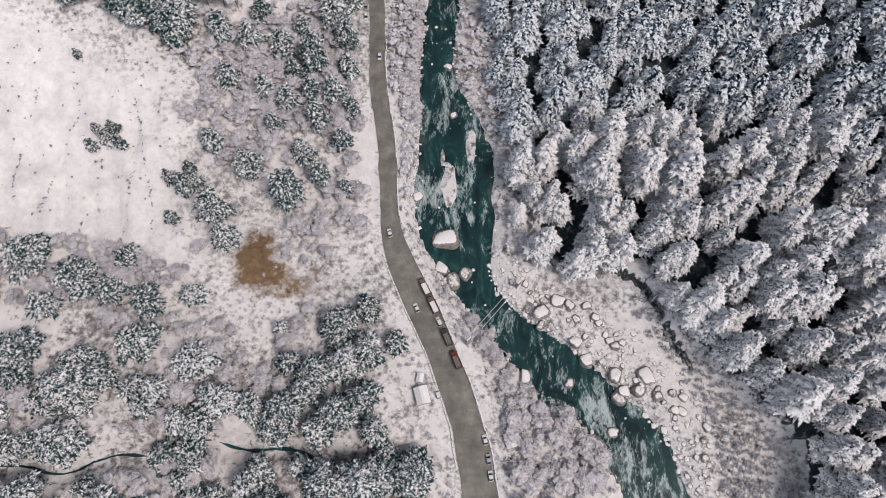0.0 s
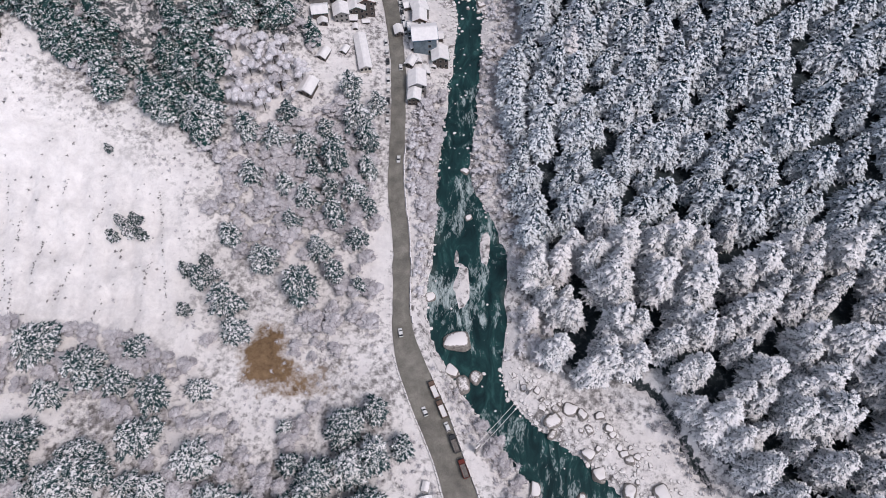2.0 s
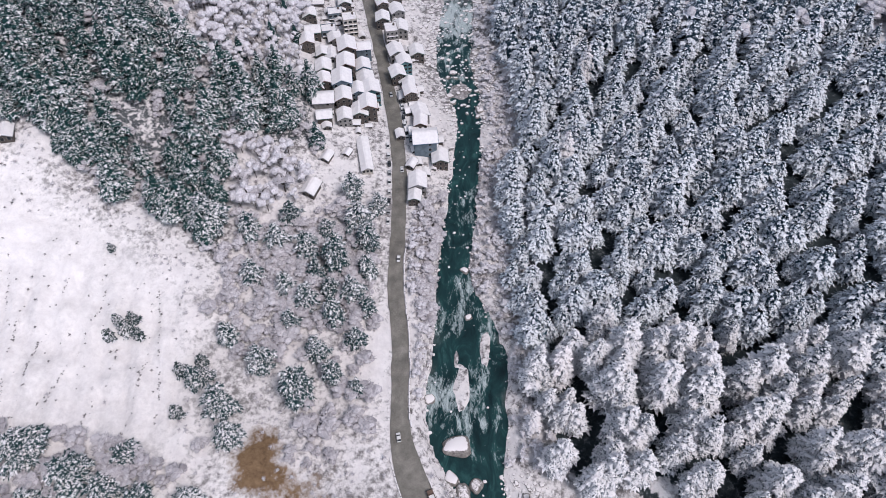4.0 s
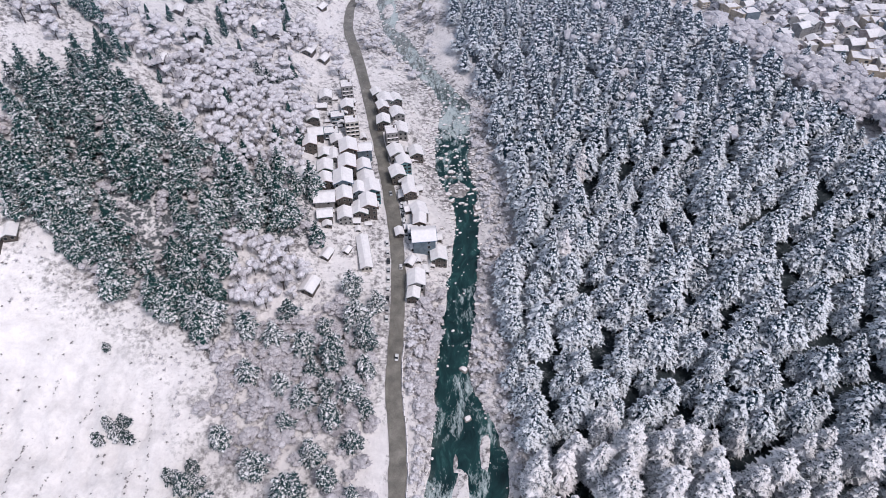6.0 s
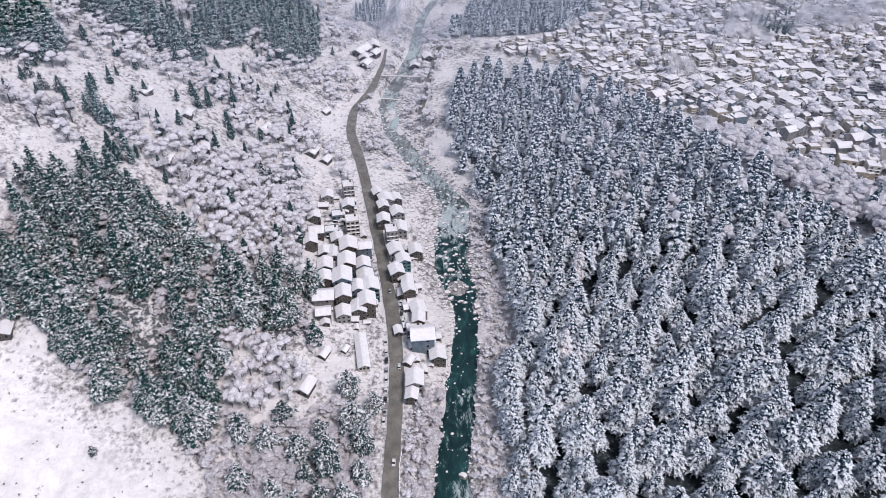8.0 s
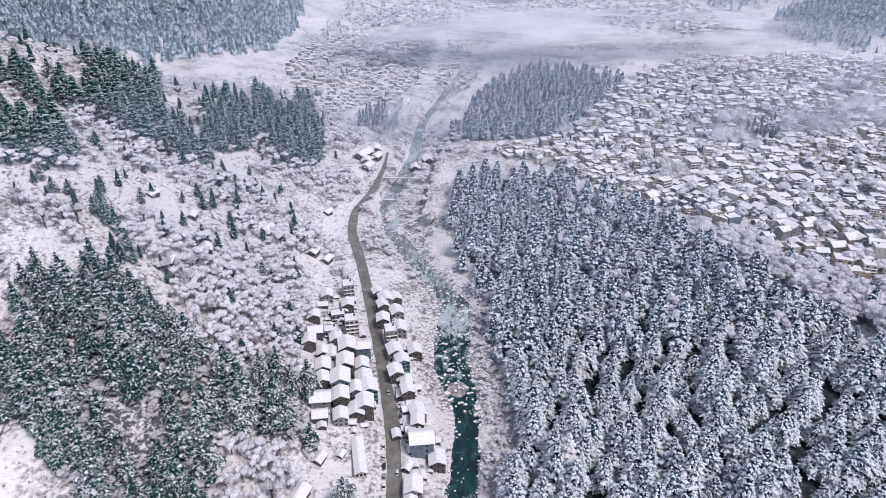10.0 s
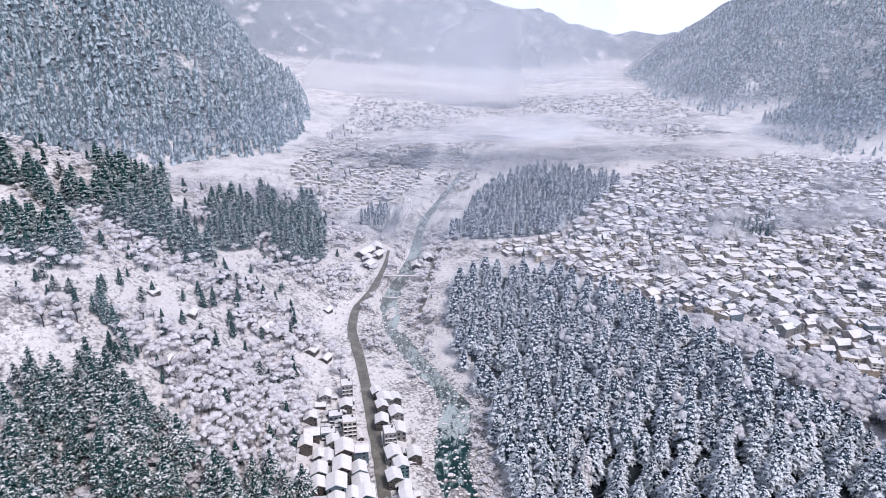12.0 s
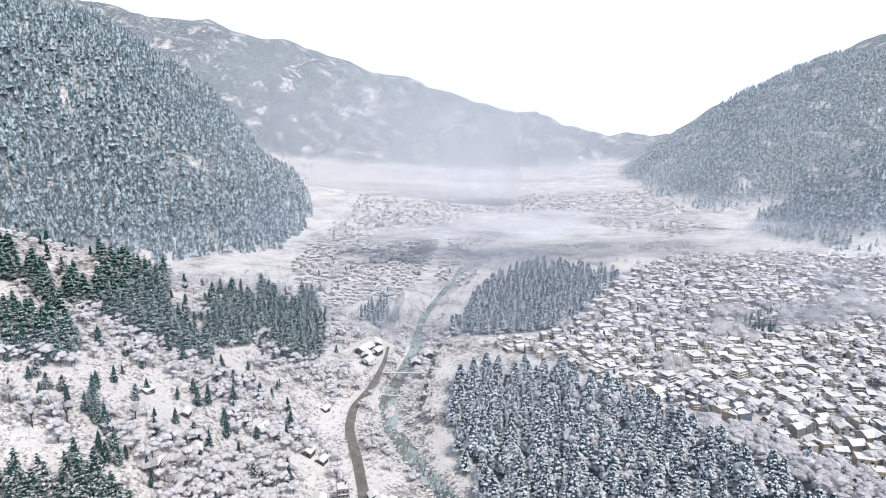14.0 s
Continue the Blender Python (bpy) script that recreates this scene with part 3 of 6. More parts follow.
# ---- trees ----
def conifer_model(seed, levels, per, radius=0.21, cut=3, dome=0.0, narrow=0.46, droop=0.6, inner=0.45):
    """A unit-high conifer: a dark core and whorls of drooping boughs, each a ragged arched spray.
    cut sets how finely a bough is drawn: 3 near, 2 farther off."""
    rnd = random.Random(seed)
    v, f, s = [], [], []

    def reach(u):
        cone = (1 - u) ** 0.72
        ball = math.sqrt(max(0.0, 1 - u * u)) * (1 - 0.3 * u)
        return radius * ((1 - dome) * cone + dome * ball) * (0.66 + 0.34 * min(1, u / 0.18)) + 0.008

    ph = [rnd.random() * 6.28 for _ in range(3)]
    bend = (rnd.uniform(-0.025, 0.025), rnd.uniform(-0.025, 0.025))

    def lump(a, u):
        return 0.95 + 0.13 * math.sin(2 * a + ph[0] + 6 * u) + 0.10 * math.sin(5 * a - 9 * u + ph[1])

    def tris(points, faces, slot):
        n = len(v)
        v.extend(points)
        for q in faces:
            f.append((n + q[0], n + q[1], n + q[2]))
            s.append(slot)

    base = 0.05
    sides = 6
    ring = [[(bend[0] * u + inner * reach(u) * lump(k * 1.047, u) * math.cos(k * 1.047), bend[1] * u + inner * reach(u) * lump(k * 1.047, u) * math.sin(k * 1.047), base + (1 - base) * u) for k in range(sides)] for u in (0.0, 0.45, 0.9)]
    pts = ring[0] + ring[1] + ring[2]
    tris(pts, [q for r in (0, sides) for k in range(sides) for q in ((r + k, r + (k + 1) % sides, r + sides + (k + 1) % sides), (r + k, r + sides + (k + 1) % sides, r + sides + k))], 1)
    for i in range(levels):
        turn = rnd.random() * 6.28
        # fewer boughs towards the tip
        count = max(4, round(per * (1.12 - 0.6 * i / levels)))
        for k in range(count):
            u = min(0.97, max(0.0, (i + rnd.uniform(0.05, 0.95)) / levels) ** 1.05)
            a = turn + 6.283 * (k + rnd.uniform(-0.3, 0.3)) / count
            r = reach(u) * lump(a, u) * rnd.uniform(0.78, 1.18)
            r0 = (0.1 if inner < 0.5 else 0.42) * r
            ln = r - r0
            z0 = base + (1 - base) * u + rnd.uniform(-0.01, 0.01) + 0.25 * ln
            w = max(r * narrow * rnd.uniform(0.8, 1.25), 0.012)
            ca, sa = math.cos(a), math.sin(a)
            fall = droop * rnd.uniform(0.75, 1.25) * (1.1 - 0.45 * u)

            def at(t, side, drop=0.55):
                rr = r0 + ln * t
                return (bend[0] * u + ca * rr - sa * side, bend[1] * u + sa * rr + ca * side, z0 + ln * (0.28 * t - fall * t * t) - drop * abs(side))

            j = lambda q: q * rnd.uniform(0.8, 1.22)
            if cut == 3:
                pts, faces = [at(0, 0), at(0.42, 0), at(0.76, 0), at(1.0, 0)], []
                for sg in (1, -1):
                    n = len(pts)
                    pts += [at(0.12, sg * j(0.4 * w)), at(j(0.46), sg * j(w)), at(0.5, sg * j(0.42 * w)), at(j(0.84), sg * j(0.8 * w)), at(0.82, sg * j(0.3 * w))]
                    half = [(0, n, n + 1), (0, n + 1, 1), (1, n + 1, n + 2), (1, n + 2, 2), (2, n + 2, n + 3), (2, n + 3, n + 4), (2, n + 4, 3)]
                    faces += half if sg < 0 else [(x, z, y) for x, y, z in half]
            else:
                pts, faces = [at(0, 0), at(0.5, 0), at(1.0, 0)], []
                for sg in (1, -1):
                    n = len(pts)
                    pts += [at(j(0.55), sg * j(w)), at(0.66, sg * j(0.35 * w))]
                    half = [(0, n, 1), (1, n, n + 1), (1, n + 1, 2)]
                    faces += half if sg < 0 else [(x, z, y) for x, y, z in half]
            tris(pts, faces, 1)
    tris([(bend[0] + 0.04 * math.cos(q), bend[1] + 0.04 * math.sin(q), 0.955) for q in (0, 2.1, 4.2)] + [(bend[0], bend[1], 1.0)], [(0, 1, 3), (1, 2, 3), (2, 0, 3)], 1)
    return np.array(v), np.array(f), np.array(s)


def skirt_model(seed):
    """A small far-off conifer: three ragged skirts of boughs, one over the other."""
    rnd = random.Random(seed)
    v, f = [], []
    for z0, z1, r in ((0.05, 0.55, 0.22), (0.3, 0.8, 0.17), (0.58, 1.0, 0.11)):
        n = len(v)
        v.append((rnd.uniform(-0.01, 0.01), rnd.uniform(-0.01, 0.01), z1))
        for k in range(6):
            q = r * rnd.uniform(0.75, 1.25)
            v.append((q * math.cos(k * 1.047), q * math.sin(k * 1.047), z0 + rnd.uniform(-0.05, 0.05)))
        f += [(n, n + 1 + k, n + 1 + (k + 1) % 6) for k in range(6)]
    return np.array(v), np.array(f), np.ones(len(f), int)


def frost_model(seed, limbs, puffs, twigs, low=0.25, thick=1.0, size=1.0):
    """A unit-high leafless tree: forking limbs, ragged clots of rime and a fringe of frosted twigs."""
    rnd = random.Random(seed)
    v, f, s = [], [], []

    def tri(a, b, c, slot):
        n = len(v)
        v.extend((tuple(a), tuple(b), tuple(c)))
        f.append((n, n + 1, n + 2))
        s.append(slot)

    def stick(a, b, w0, w1):
        a, b, w0, w1 = Vector(a), Vector(b), w0 * thick, w1 * thick
        side = (b - a).cross(Vector((0.3, 0.9, 0.2))).normalized()
        other = (b - a).cross(side).normalized()
        ra = [a + w0 * (side * math.cos(t) + other * math.sin(t)) for t in (0, 2.09, 4.19)]
        rb = [b + w1 * (side * math.cos(t) + other * math.sin(t)) for t in (0, 2.09, 4.19)]
        for i in range(3):
            j = (i + 1) % 3
            tri(ra[i], ra[j], rb[j], 0), tri(ra[i], rb[j], rb[i], 0)

    stick((0, 0, 0), (0, 0, low + 0.15), 0.018, 0.012)
    tips = []
    for i in range(limbs):
        a, out = 2 * math.pi * i / limbs + rnd.uniform(-0.4, 0.4), rnd.uniform(0.12, 0.30)
        foot = (0, 0, low * rnd.uniform(0.7, 1.3))
        tips.append(Vector((out * math.cos(a), out * math.sin(a), rnd.uniform(low + 0.25, 0.88))))
        stick(foot, tips[-1], 0.011, 0.005)
    bm = bmesh.new()
    bmesh.ops.create_icosphere(bm, subdivisions=1, radius=1)
    bm.verts.index_update()
    ico = [q.co.copy() for q in bm.verts]
    tri_ids = [[q.index for q in g.verts] for g in bm.faces]
    bm.free()
    centres = []
    for i in range(puffs):
        a, q = i * 2.4 + seed, (i + 0.5) / max(puffs, 1)
        c = Vector((0.24 * math.sqrt(q) * math.cos(a), 0.24 * math.sqrt(q) * math.sin(a), low + (1 - low) * (0.72 - 0.42 * q + rnd.uniform(-0.14, 0.14))))
        r = rnd.uniform(0.11, 0.18)
        centres.append((c, r))
        k = [c + Vector((p.x, p.y, p.z * 0.85)) * r * rnd.choice((0.7, 0.88, 1.06, 1.24)) for p in ico]
        for t in tri_ids:
            tri(k[t[0]], k[t[1]], k[t[2]], 1)
    for i in range(twigs):
        c, r = centres[i % len(centres)] if centres else (Vector((0, 0, low + 0.1)), 0.05)
        d = Vector((rnd.gauss(0, 1), rnd.gauss(0, 1), rnd.gauss(0.35, 0.8))).normalized()
        p = c + d * r * 0.7
        ln = rnd.uniform(0.08, 0.17) * size
        side = d.cross(Vector((rnd.gauss(0, 0.5), rnd.gauss(0, 0.5), 1.0))).normalized() * ln * rnd.uniform(0.08, 0.16)
        q = p + d * ln
        q.z = min(q.z, 1.0)
        tri(p + side, p - side, q, 1)
    return np.array(v), np.array(f), np.array(s)


FIR_NEAR = [conifer_model(11 + i, 16, 10, 0.225 + 0.015 * (i % 3), 3, 0.15 + 0.15 * (i % 3), 0.36) for i in range(8)]
FIR_FAR = [conifer_model(31 + i, 16, 13, 0.225 + 0.02 * (i % 2), 2, 0.3 + 0.15 * (i % 3), 0.22, 0.95, 0.62) for i in range(6)]
FIR_MID = [conifer_model(41 + i, 15, 12, 0.235, 2, 0.3 + 0.2 * (i % 2), 0.24, 0.95, 0.62) for i in range(6)]
FIR_SMALL = [conifer_model(241 + i, 10, 9, 0.235, 2, 0.3 + 0.2 * (i % 2), 0.3, 0.95, 0.62) for i in range(6)]
FIR_SLOPE = [conifer_model(61 + i, 12, 8, 0.25, 3, 0.1 * (i % 3), 0.38) for i in range(5)]
FIR_GREEN = [conifer_model(51 + i, 11, 8, 0.25, 2, 0.35, 0.42) for i in range(4)]
FIR_TINY = [skirt_model(71 + i) for i in range(4)]
FROST = [frost_model(91 + i, 6, 9, 110, 0.2, 0.8, 1.0) for i in range(5)]
FROST_FAR = [frost_model(111 + i, 2, 4, 18, 0.2, 0.9, 0.95) for i in range(4)]
RIMED = [frost_model(191 + i, 4, 13, 80, 0.12, 0.8, 0.8) for i in range(5)]
SHRUB = [frost_model(131 + i, 0, 1, 15, 0.1, 1.0, 2.0) for i in range(4)]
BROAD = [conifer_model(151 + i, 9, 14, 0.40, 3, 0.35 + 0.12 * (i % 3), 0.22, 0.5) for i in range(5)]


def fir_thing(model, mats, label, name="conifer_tree"):
    """A conifer with its trunk and crown, standing at the origin, one metre high."""
    top = tagged(new(name), label, "tree")
    v, f, s = model
    shared("crown", arrays_mesh("crown", v, f, mats, s), top)
    bm = bmesh.new()
    bmesh.ops.create_cone(bm, cap_ends=True, segments=7, radius1=0.018, radius2=0.004, depth=0.94, matrix=Matrix.Translation((0, 0, 0.45)))
    part("trunk", bm, M_BARK, top)
    return top


def scattered(poly, gap, seed, jitter=0.38):
    """Uneven places in a polygon, about gap apart."""
    rs = np.random.RandomState(seed)
    xs, ys = [p[0] for p in poly], [p[1] for p in poly]
    x, y = np.meshgrid(np.arange(min(xs), max(xs) + gap, gap), np.arange(min(ys), max(ys) + gap, gap * 0.9))
    x = x + (np.arange(x.shape[0]) % 2)[:, None] * gap / 2
    x, y = x.ravel() + rs.uniform(-jitter, jitter, x.size) * gap, y.ravel() + rs.uniform(-jitter, jitter, x.size) * gap
    keep = in_poly(x, y, poly)
    return np.stack([x[keep], y[keep]], -1)


def rows_for(xy, rs, low, high, slim=0.95):
    """Places to rows for spread(): the height between low and high, width in keeping."""
    n = len(xy)
    h = rs.uniform(low, high, n)
    z = land(xy[:, 0], xy[:, 1]) - 0.3
    return np.stack([xy[:, 0], xy[:, 1], z, rs.uniform(0, 6.28, n), h * slim * rs.uniform(0.88, 1.18, n), h], -1)


rs = np.random.RandomState(3)
places = scattered(WOOD_RIGHT, 11.6, 5, 0.44)
order = np.argsort((places[:, 0] - 60) ** 2 * 0.5 + (places[:, 1] - 40) ** 2)
rows = rows_for(places[order], rs, 20, 36, 1.2)
near_rows, far_rows = rows[:210], rows[210:]
firs = [fir_thing(m, [M_NEEDLE, M_NEAR], "tall cedar with boughs bent under fresh snow", "cedar_tree") for m in FIR_NEAR]


def plant(models, rows, group):
    for i, (x, y, z, turn, w, h) in enumerate(rows):
        ob = copy_thing(models[i % len(models)], Matrix.Identity(4))
        ob.matrix_basis = Matrix.Translation((x, y, z)) @ Matrix.Rotation(turn, 4, "Z") @ Matrix.Diagonal((w, w, h, 1))
        ob["group"] = group


plant(firs, near_rows, "cedars on the river terrace")
far_rows[:, 5] *= np.interp(far_rows[:, 1], [90, 220], [0.88, 0.70])
fringe = scattered([(180, 450), (205, 395), (240, 340), (285, 300), (300, 340), (232, 408), (195, 450)], 15, 91, 0.48)
far_rows = np.concatenate([far_rows, rows_for(fringe, rs, 13, 21, 1.45)])
heavy = [fir_thing(conifer_model(301 + i, 14, 11, 0.25, 3, 0.5, 0.34), [M_NEEDLE, M_HEAVY], "stout cedar wholly furred with thick snow", "cedar_tree") for i in range(2)]
plant(heavy, [(41, 150, height(41, 150) - 0.3, 0.4, 33, 31), (30, 128, height(30, 128) - 0.3, 1.9, 19, 18), (36, 116, height(36, 116) - 0.3, 2.9, 16, 15), (48, 262, height(48, 262) - 0.3, 1.1, 26, 27), (62, 325, height(62, 325) - 0.3, 2.2, 24, 26)], "snow-furred cedars at the edge of the wood")
back = far_rows[:, 1] > 205
joined("cedar_wood", [spread(FIR_FAR[k], far_rows[~back][k::6]) for k in range(6)] + [spread(FIR_MID[k], far_rows[back & (far_rows[:, 1] < 340)][k::6]) for k in range(6)] + [spread(FIR_SMALL[k], far_rows[far_rows[:, 1] >= 340][k::6]) for k in range(6)], [M_NEEDLE, M_CEDAR], "dense wood of snow-laden cedars", "wood")


# ---- the left slope: single conifers, woods, frosted thickets ----
mask_rs = np.random.RandomState(12)


def thin(xy, keep):
    return xy[mask_rs.rand(len(xy)) < keep]


GROVE_UPPER = [(-120, 211, 19), (-101, 209, 12), (-88, 206, 12), (-74, 203, 13), (-60, 199, 15), (-68, 191, 10), (-52, 222, 15), (-47, 211, 13), (-96, 187, 11), (-84, 147, 13), (-101, 158, 11),
               (-62, 153, 11), (-67, 136, 16), (-97, 127, 15), (-90, 114, 12), (-110, 138, 10),
               (-45, 196, 11), (-50, 182, 12), (-43, 176, 9), (-57, 170, 12), (-46, 160, 10), (-60, 183, 10), (-70, 176, 12), (-44, 234, 10), (-57, 240, 12), (-80, 182, 11), (-75, 165, 10), (-54, 144, 10), (-43, 138, 8), (-84, 220, 11), (-66, 214, 11)]
GROVE_LOWER = [(-165, 103, 19), (-144, 95, 17), (-131, 91, 14), (-127, 104, 12), (-117, 87, 14), (-100, 90, 11), (-118, 71, 17), (-140, 52, 18), (-95, 63, 17), (-161, 66, 18), (-99, 42, 13), (-139, 32, 17),
               (-103, 29, 13), (-92, 27, 11), (-85, 49, 16), (-72, 19, 13), (-73, 47, 13), (-155, 84, 13), (-170, 44, 15), (-120, 12, 15), (-150, 10, 14)]
GROVE_ROAD = [(-42, 79, 16), (-31, 86, 11), (-49, 60, 16), (-39, 64, 16), (-30, 69, 14), (-60, 64, 11), (-60, 47, 16), (-53, 53, 13), (-40, 45, 16), (-31, 51, 14), (-27, 39, 12), (-64, 39, 13), (-47, 39, 13),
              (-44, 22, 17), (-30, 22, 17), (-12, 24, 18), (-22, 31, 12), (-65, 78, 7), (-20, 73, 10), (-56, 8, 15), (-36, 6, 14)]
broad = [fir_thing(m, [M_NEEDLE, M_BROAD], "broad conifer with snow on every spreading bough") for i, m in enumerate(BROAD)]
dark_bushy = [fir_thing(conifer_model(251 + i, 8, 10, 0.33, 3, 0.4, 0.3, 0.6), [M_NEEDLE, M_BUSH], "dark green young conifer showing through thin snow") for i in range(4)]


def grove(protos, spots, group, ratio):
    out = []
    for i, (x, y, w) in enumerate(spots):
        h = w * ratio * (0.9 + 0.2 * ((i * 37) % 10) / 10)
        out.append((x, y, height(x, y) - 0.3, i * 1.7, w * 1.5, h))
    plant(protos, out, group)


grove(broad, GROVE_UPPER, "conifers below the snowfield", 1.5)
grove(broad, GROVE_LOWER, "conifers in the lower meadow", 1.05)
hollow = thin(scattered([(-215, -25), (-200, 70), (-125, 62), (-70, 34), (-12, 26), (-4, -25)], 11, 55), 0.8)
hollow = hollow[np.abs(hollow[:, 1] - brook_line(hollow[:, 0])) > 3.5]
hollow_rows = rows_for(hollow, rs, 9, 17, 1.4)
plant(broad, hollow_rows, "conifers in the hollow by the brook")
grove(broad, GROVE_ROAD, "conifers beside the road", 1.3)
grove(dark_bushy, [(-145, 157, 9), (-150, 153, 7), (-161, 194, 5), (-142, 161, 8), (-139, 155, 7), (-148, 160, 7), (-110, 146, 8), (-117, 141, 8), (-114, 123, 8), (-106, 140, 9), (-252, 391, 10), (-175, 404, 8),
                   (-132, 394, 9), (-128, 398, 8), (-219, 320, 11), (-237, 313, 12), (-207, 326, 12), (-178, 404, 10), (-137, 392, 12), (-131, 392, 11), (-159, 448, 9), (-219, 413, 9), (-186, 494, 9), (-259, 387, 10), (-337, 531, 13), (-269, 393, 9)], "dark young conifers on open snow", 1.25)

def clear_of(xy, road_gap=8.5, river_gap=1.0):
    """Drops places on the road and in the stream."""
    x, y = xy[:, 0], xy[:, 1]
    off_road = np.abs(x - smooth(y, ROAD_Y, ROAD_X)) > road_gap
    dry = np.abs(x - smooth(y, RIVER_Y, RIVER_X)) - smooth(y, RIVER_Y, RIVER_W) > river_gap
    return xy[off_road & dry]


GREENS = [[(-380, 470), (-366, 507), (-346, 514), (-303, 475), (-275, 443), (-262, 418), (-283, 402), (-310, 398), (-360, 410)], [(-320, 500), (-335, 560), (-350, 610), (-325, 605), (-296, 621), (-251, 522), (-246, 488), (-282, 496), (-302, 489)],
          [(-272, 556), (-238, 540), (-212, 512), (-222, 498), (-242, 494)], [(-249, 592), (-253, 658), (-208, 641), (-157, 634), (-138, 585), (-160, 570), (-194, 561), (-207, 531), (-232, 550)], [(-242, 731), (-205, 687), (-190, 740), (-168, 701), (-150, 640), (-182, 607)]]
left_xy = scattered(WOOD_LEFT, 9.4, 6, 0.48)
left_xy = left_xy[mottle(left_xy[:, 0], left_xy[:, 1], 22, 2) > -0.42]
left_xy = left_xy[mask_rs.rand(len(left_xy)) < np.interp(left_xy[:, 0], [-200, -150, -95], [0.9, 0.8, 0.55])]
left_xy = np.concatenate([left_xy, thin(scattered([(-246, 264), (-224, 249), (-200, 241), (-172, 226), (-172, 240), (-200, 262), (-222, 285), (-240, 290)], 8.5, 66, 0.46), 0.85)])
left_rows = rows_for(left_xy, rs, 15, 30, 1.38)
slope_protos = [fir_thing(m, [M_NEEDLE, M_SLOPE], "tall dark fir with snow-lined boughs on the slope", "fir_tree") for m in FIR_SLOPE]
plant(slope_protos, left_rows[:300], "conifers on the slope over the village")
belts = np.concatenate([scattered(q, 7.3, 8 + i, 0.46) for i, q in enumerate(GREENS)])
belts = thin(belts[mottle(belts[:, 0], belts[:, 1], 26, 2) > -0.45], 0.9)
near_green = [(-215, 300), (-222, 305), (-227, 296), (-210, 292), (-219, 288), (-205, 305), (-234, 300), (-213, 310), (-200, 296), (-228, 312), (-234, 383), (-224, 377), (-219, 377), (-213, 371), (-205, 361), (-198, 352), (-236, 395), (-230, 388), (-227, 381)]
green = np.concatenate([rows_for(belts, rs, 16, 29, 1.5), rows_for(np.array(near_green, float), rs, 13, 21, 1.1)])
joined("green_wood", [spread(FIR_GREEN[k], green[k::4]) for k in range(4)], [M_NEEDLE, M_GREEN], "dark green conifers with little snow on the open slope", "wood")

SCRUB = [(-40, 300), (-95, 330), (-140, 305), (-170, 345), (-235, 350), (-300, 380), (-300, 560), (-200, 700), (-110, 700), (-100, 560), (-104, 500), (-95, 450)]
# lone firs between the bare trees
lone = clear_of(thin(scattered(SCRUB, 17, 58), 0.7), 14)
lone = lone[lone[:, 0] < smooth(lone[:, 1], ROAD_Y, ROAD_X) - 44]
lone_rows = np.concatenate([rows_for(lone, rs, 7, 16, 1.2), rows_for(thin(scattered([(-300, 380), (-420, 400), (-470, 560), (-380, 700), (-240, 800), (-150, 740), (-160, 700), (-220, 690), (-300, 560)], 24, 60), 0.5), rs, 8, 18, 1.2)])
joined("slope_firs", [spread(FIR_SMALL[k], lone_rows[k::6]) for k in range(6)], [M_NEEDLE, M_SLOPE], "scattered snowy firs on the open slope", "trees")

# the brook
bx = np.arange(-215, -8, 2.0)
by = brook_line(bx)
bz = land(bx, by) + 0.5
bv = np.concatenate([np.stack([bx, by - 0.45 + 0.5 * mottle(bx, by, 5, 2), bz], -1), np.stack([bx, by + 0.45 + 0.5 * mottle(bx, by + 9, 5, 2), bz], -1)])
nb = len(bx)
bf = [(i, i + 1, nb + i + 1, nb + i) for i in range(nb - 1)]
brook = tagged(new("brook", arrays_mesh("brook", bv, bf, [M_WATER], None, True)), "dark narrow brook between snowy banks", "brook", kind="structure")
brook.data.attributes.new("rapid", "FLOAT", "POINT").data.foreach_set("value", np.full(2 * nb, -0.12, np.float32))

# leafless trees furred with frost
slope = clear_of(scattered(SCRUB, 8, 21), 12)
open_snow = mottle(slope[:, 0], slope[:, 1], 46, 3)
slope = slope[(open_snow > -0.12) & ((slope[:, 0] < smooth(slope[:, 1], ROAD_Y, ROAD_X) - 42) | (slope[:, 1] > 430))]
meadow_xy = clear_of(scattered([(-200, 0), (-190, 110), (-110, 112), (-60, 120), (-30, 110), (-24, 60), (-6, 0)], 7.5, 29))
frost_near = np.concatenate([
    meadow_xy[(mottle(meadow_xy[:, 0], meadow_xy[:, 1], 30, 2) > 0.15) & (np.abs(meadow_xy[:, 1] - brook_line(meadow_xy[:, 0])) > 5)],
    thin(clear_of(scattered([(-115, 200), (-74, 228), (-44, 230), (-42, 170), (-60, 160), (-85, 172), (-112, 178)], 5.6, 22)), 0.8),
    thin(clear_of(scattered([(-68, 160), (-40, 166), (-36, 120), (-60, 118), (-74, 136)], 6.5, 20)), 0.7),
    thin(scattered(WOOD_LEFT, 7.0, 23, 0.46), 0.45),
    thin(scattered([(-243, 320), (-225, 300), (-222, 276), (-250, 258), (-275, 275), (-270, 330)], 8, 50, 0.46), 0.7),
    thin(clear_of(scattered([(-107, 192), (-109, 219), (-63, 215), (-63, 234), (-42, 219), (-38, 160), (-67, 169), (-73, 149), (-103, 147), (-114, 170)], 5.6, 47)), 0.75),
    thin(clear_of(scattered([(-20, 170), (-22, 250), (-12, 250), (-14, 170)], 4.2, 24), 7, 0.5), 0.85),
    thin(clear_of(scattered([(28, 10), (20, 60), (6, 92), (30, 70), (60, 40), (58, 10)], 5.2, 25), 8, 0.5), 0.8)])
by_y = np.random.RandomState(63)
strip_y = by_y.uniform(112, 430, 900)
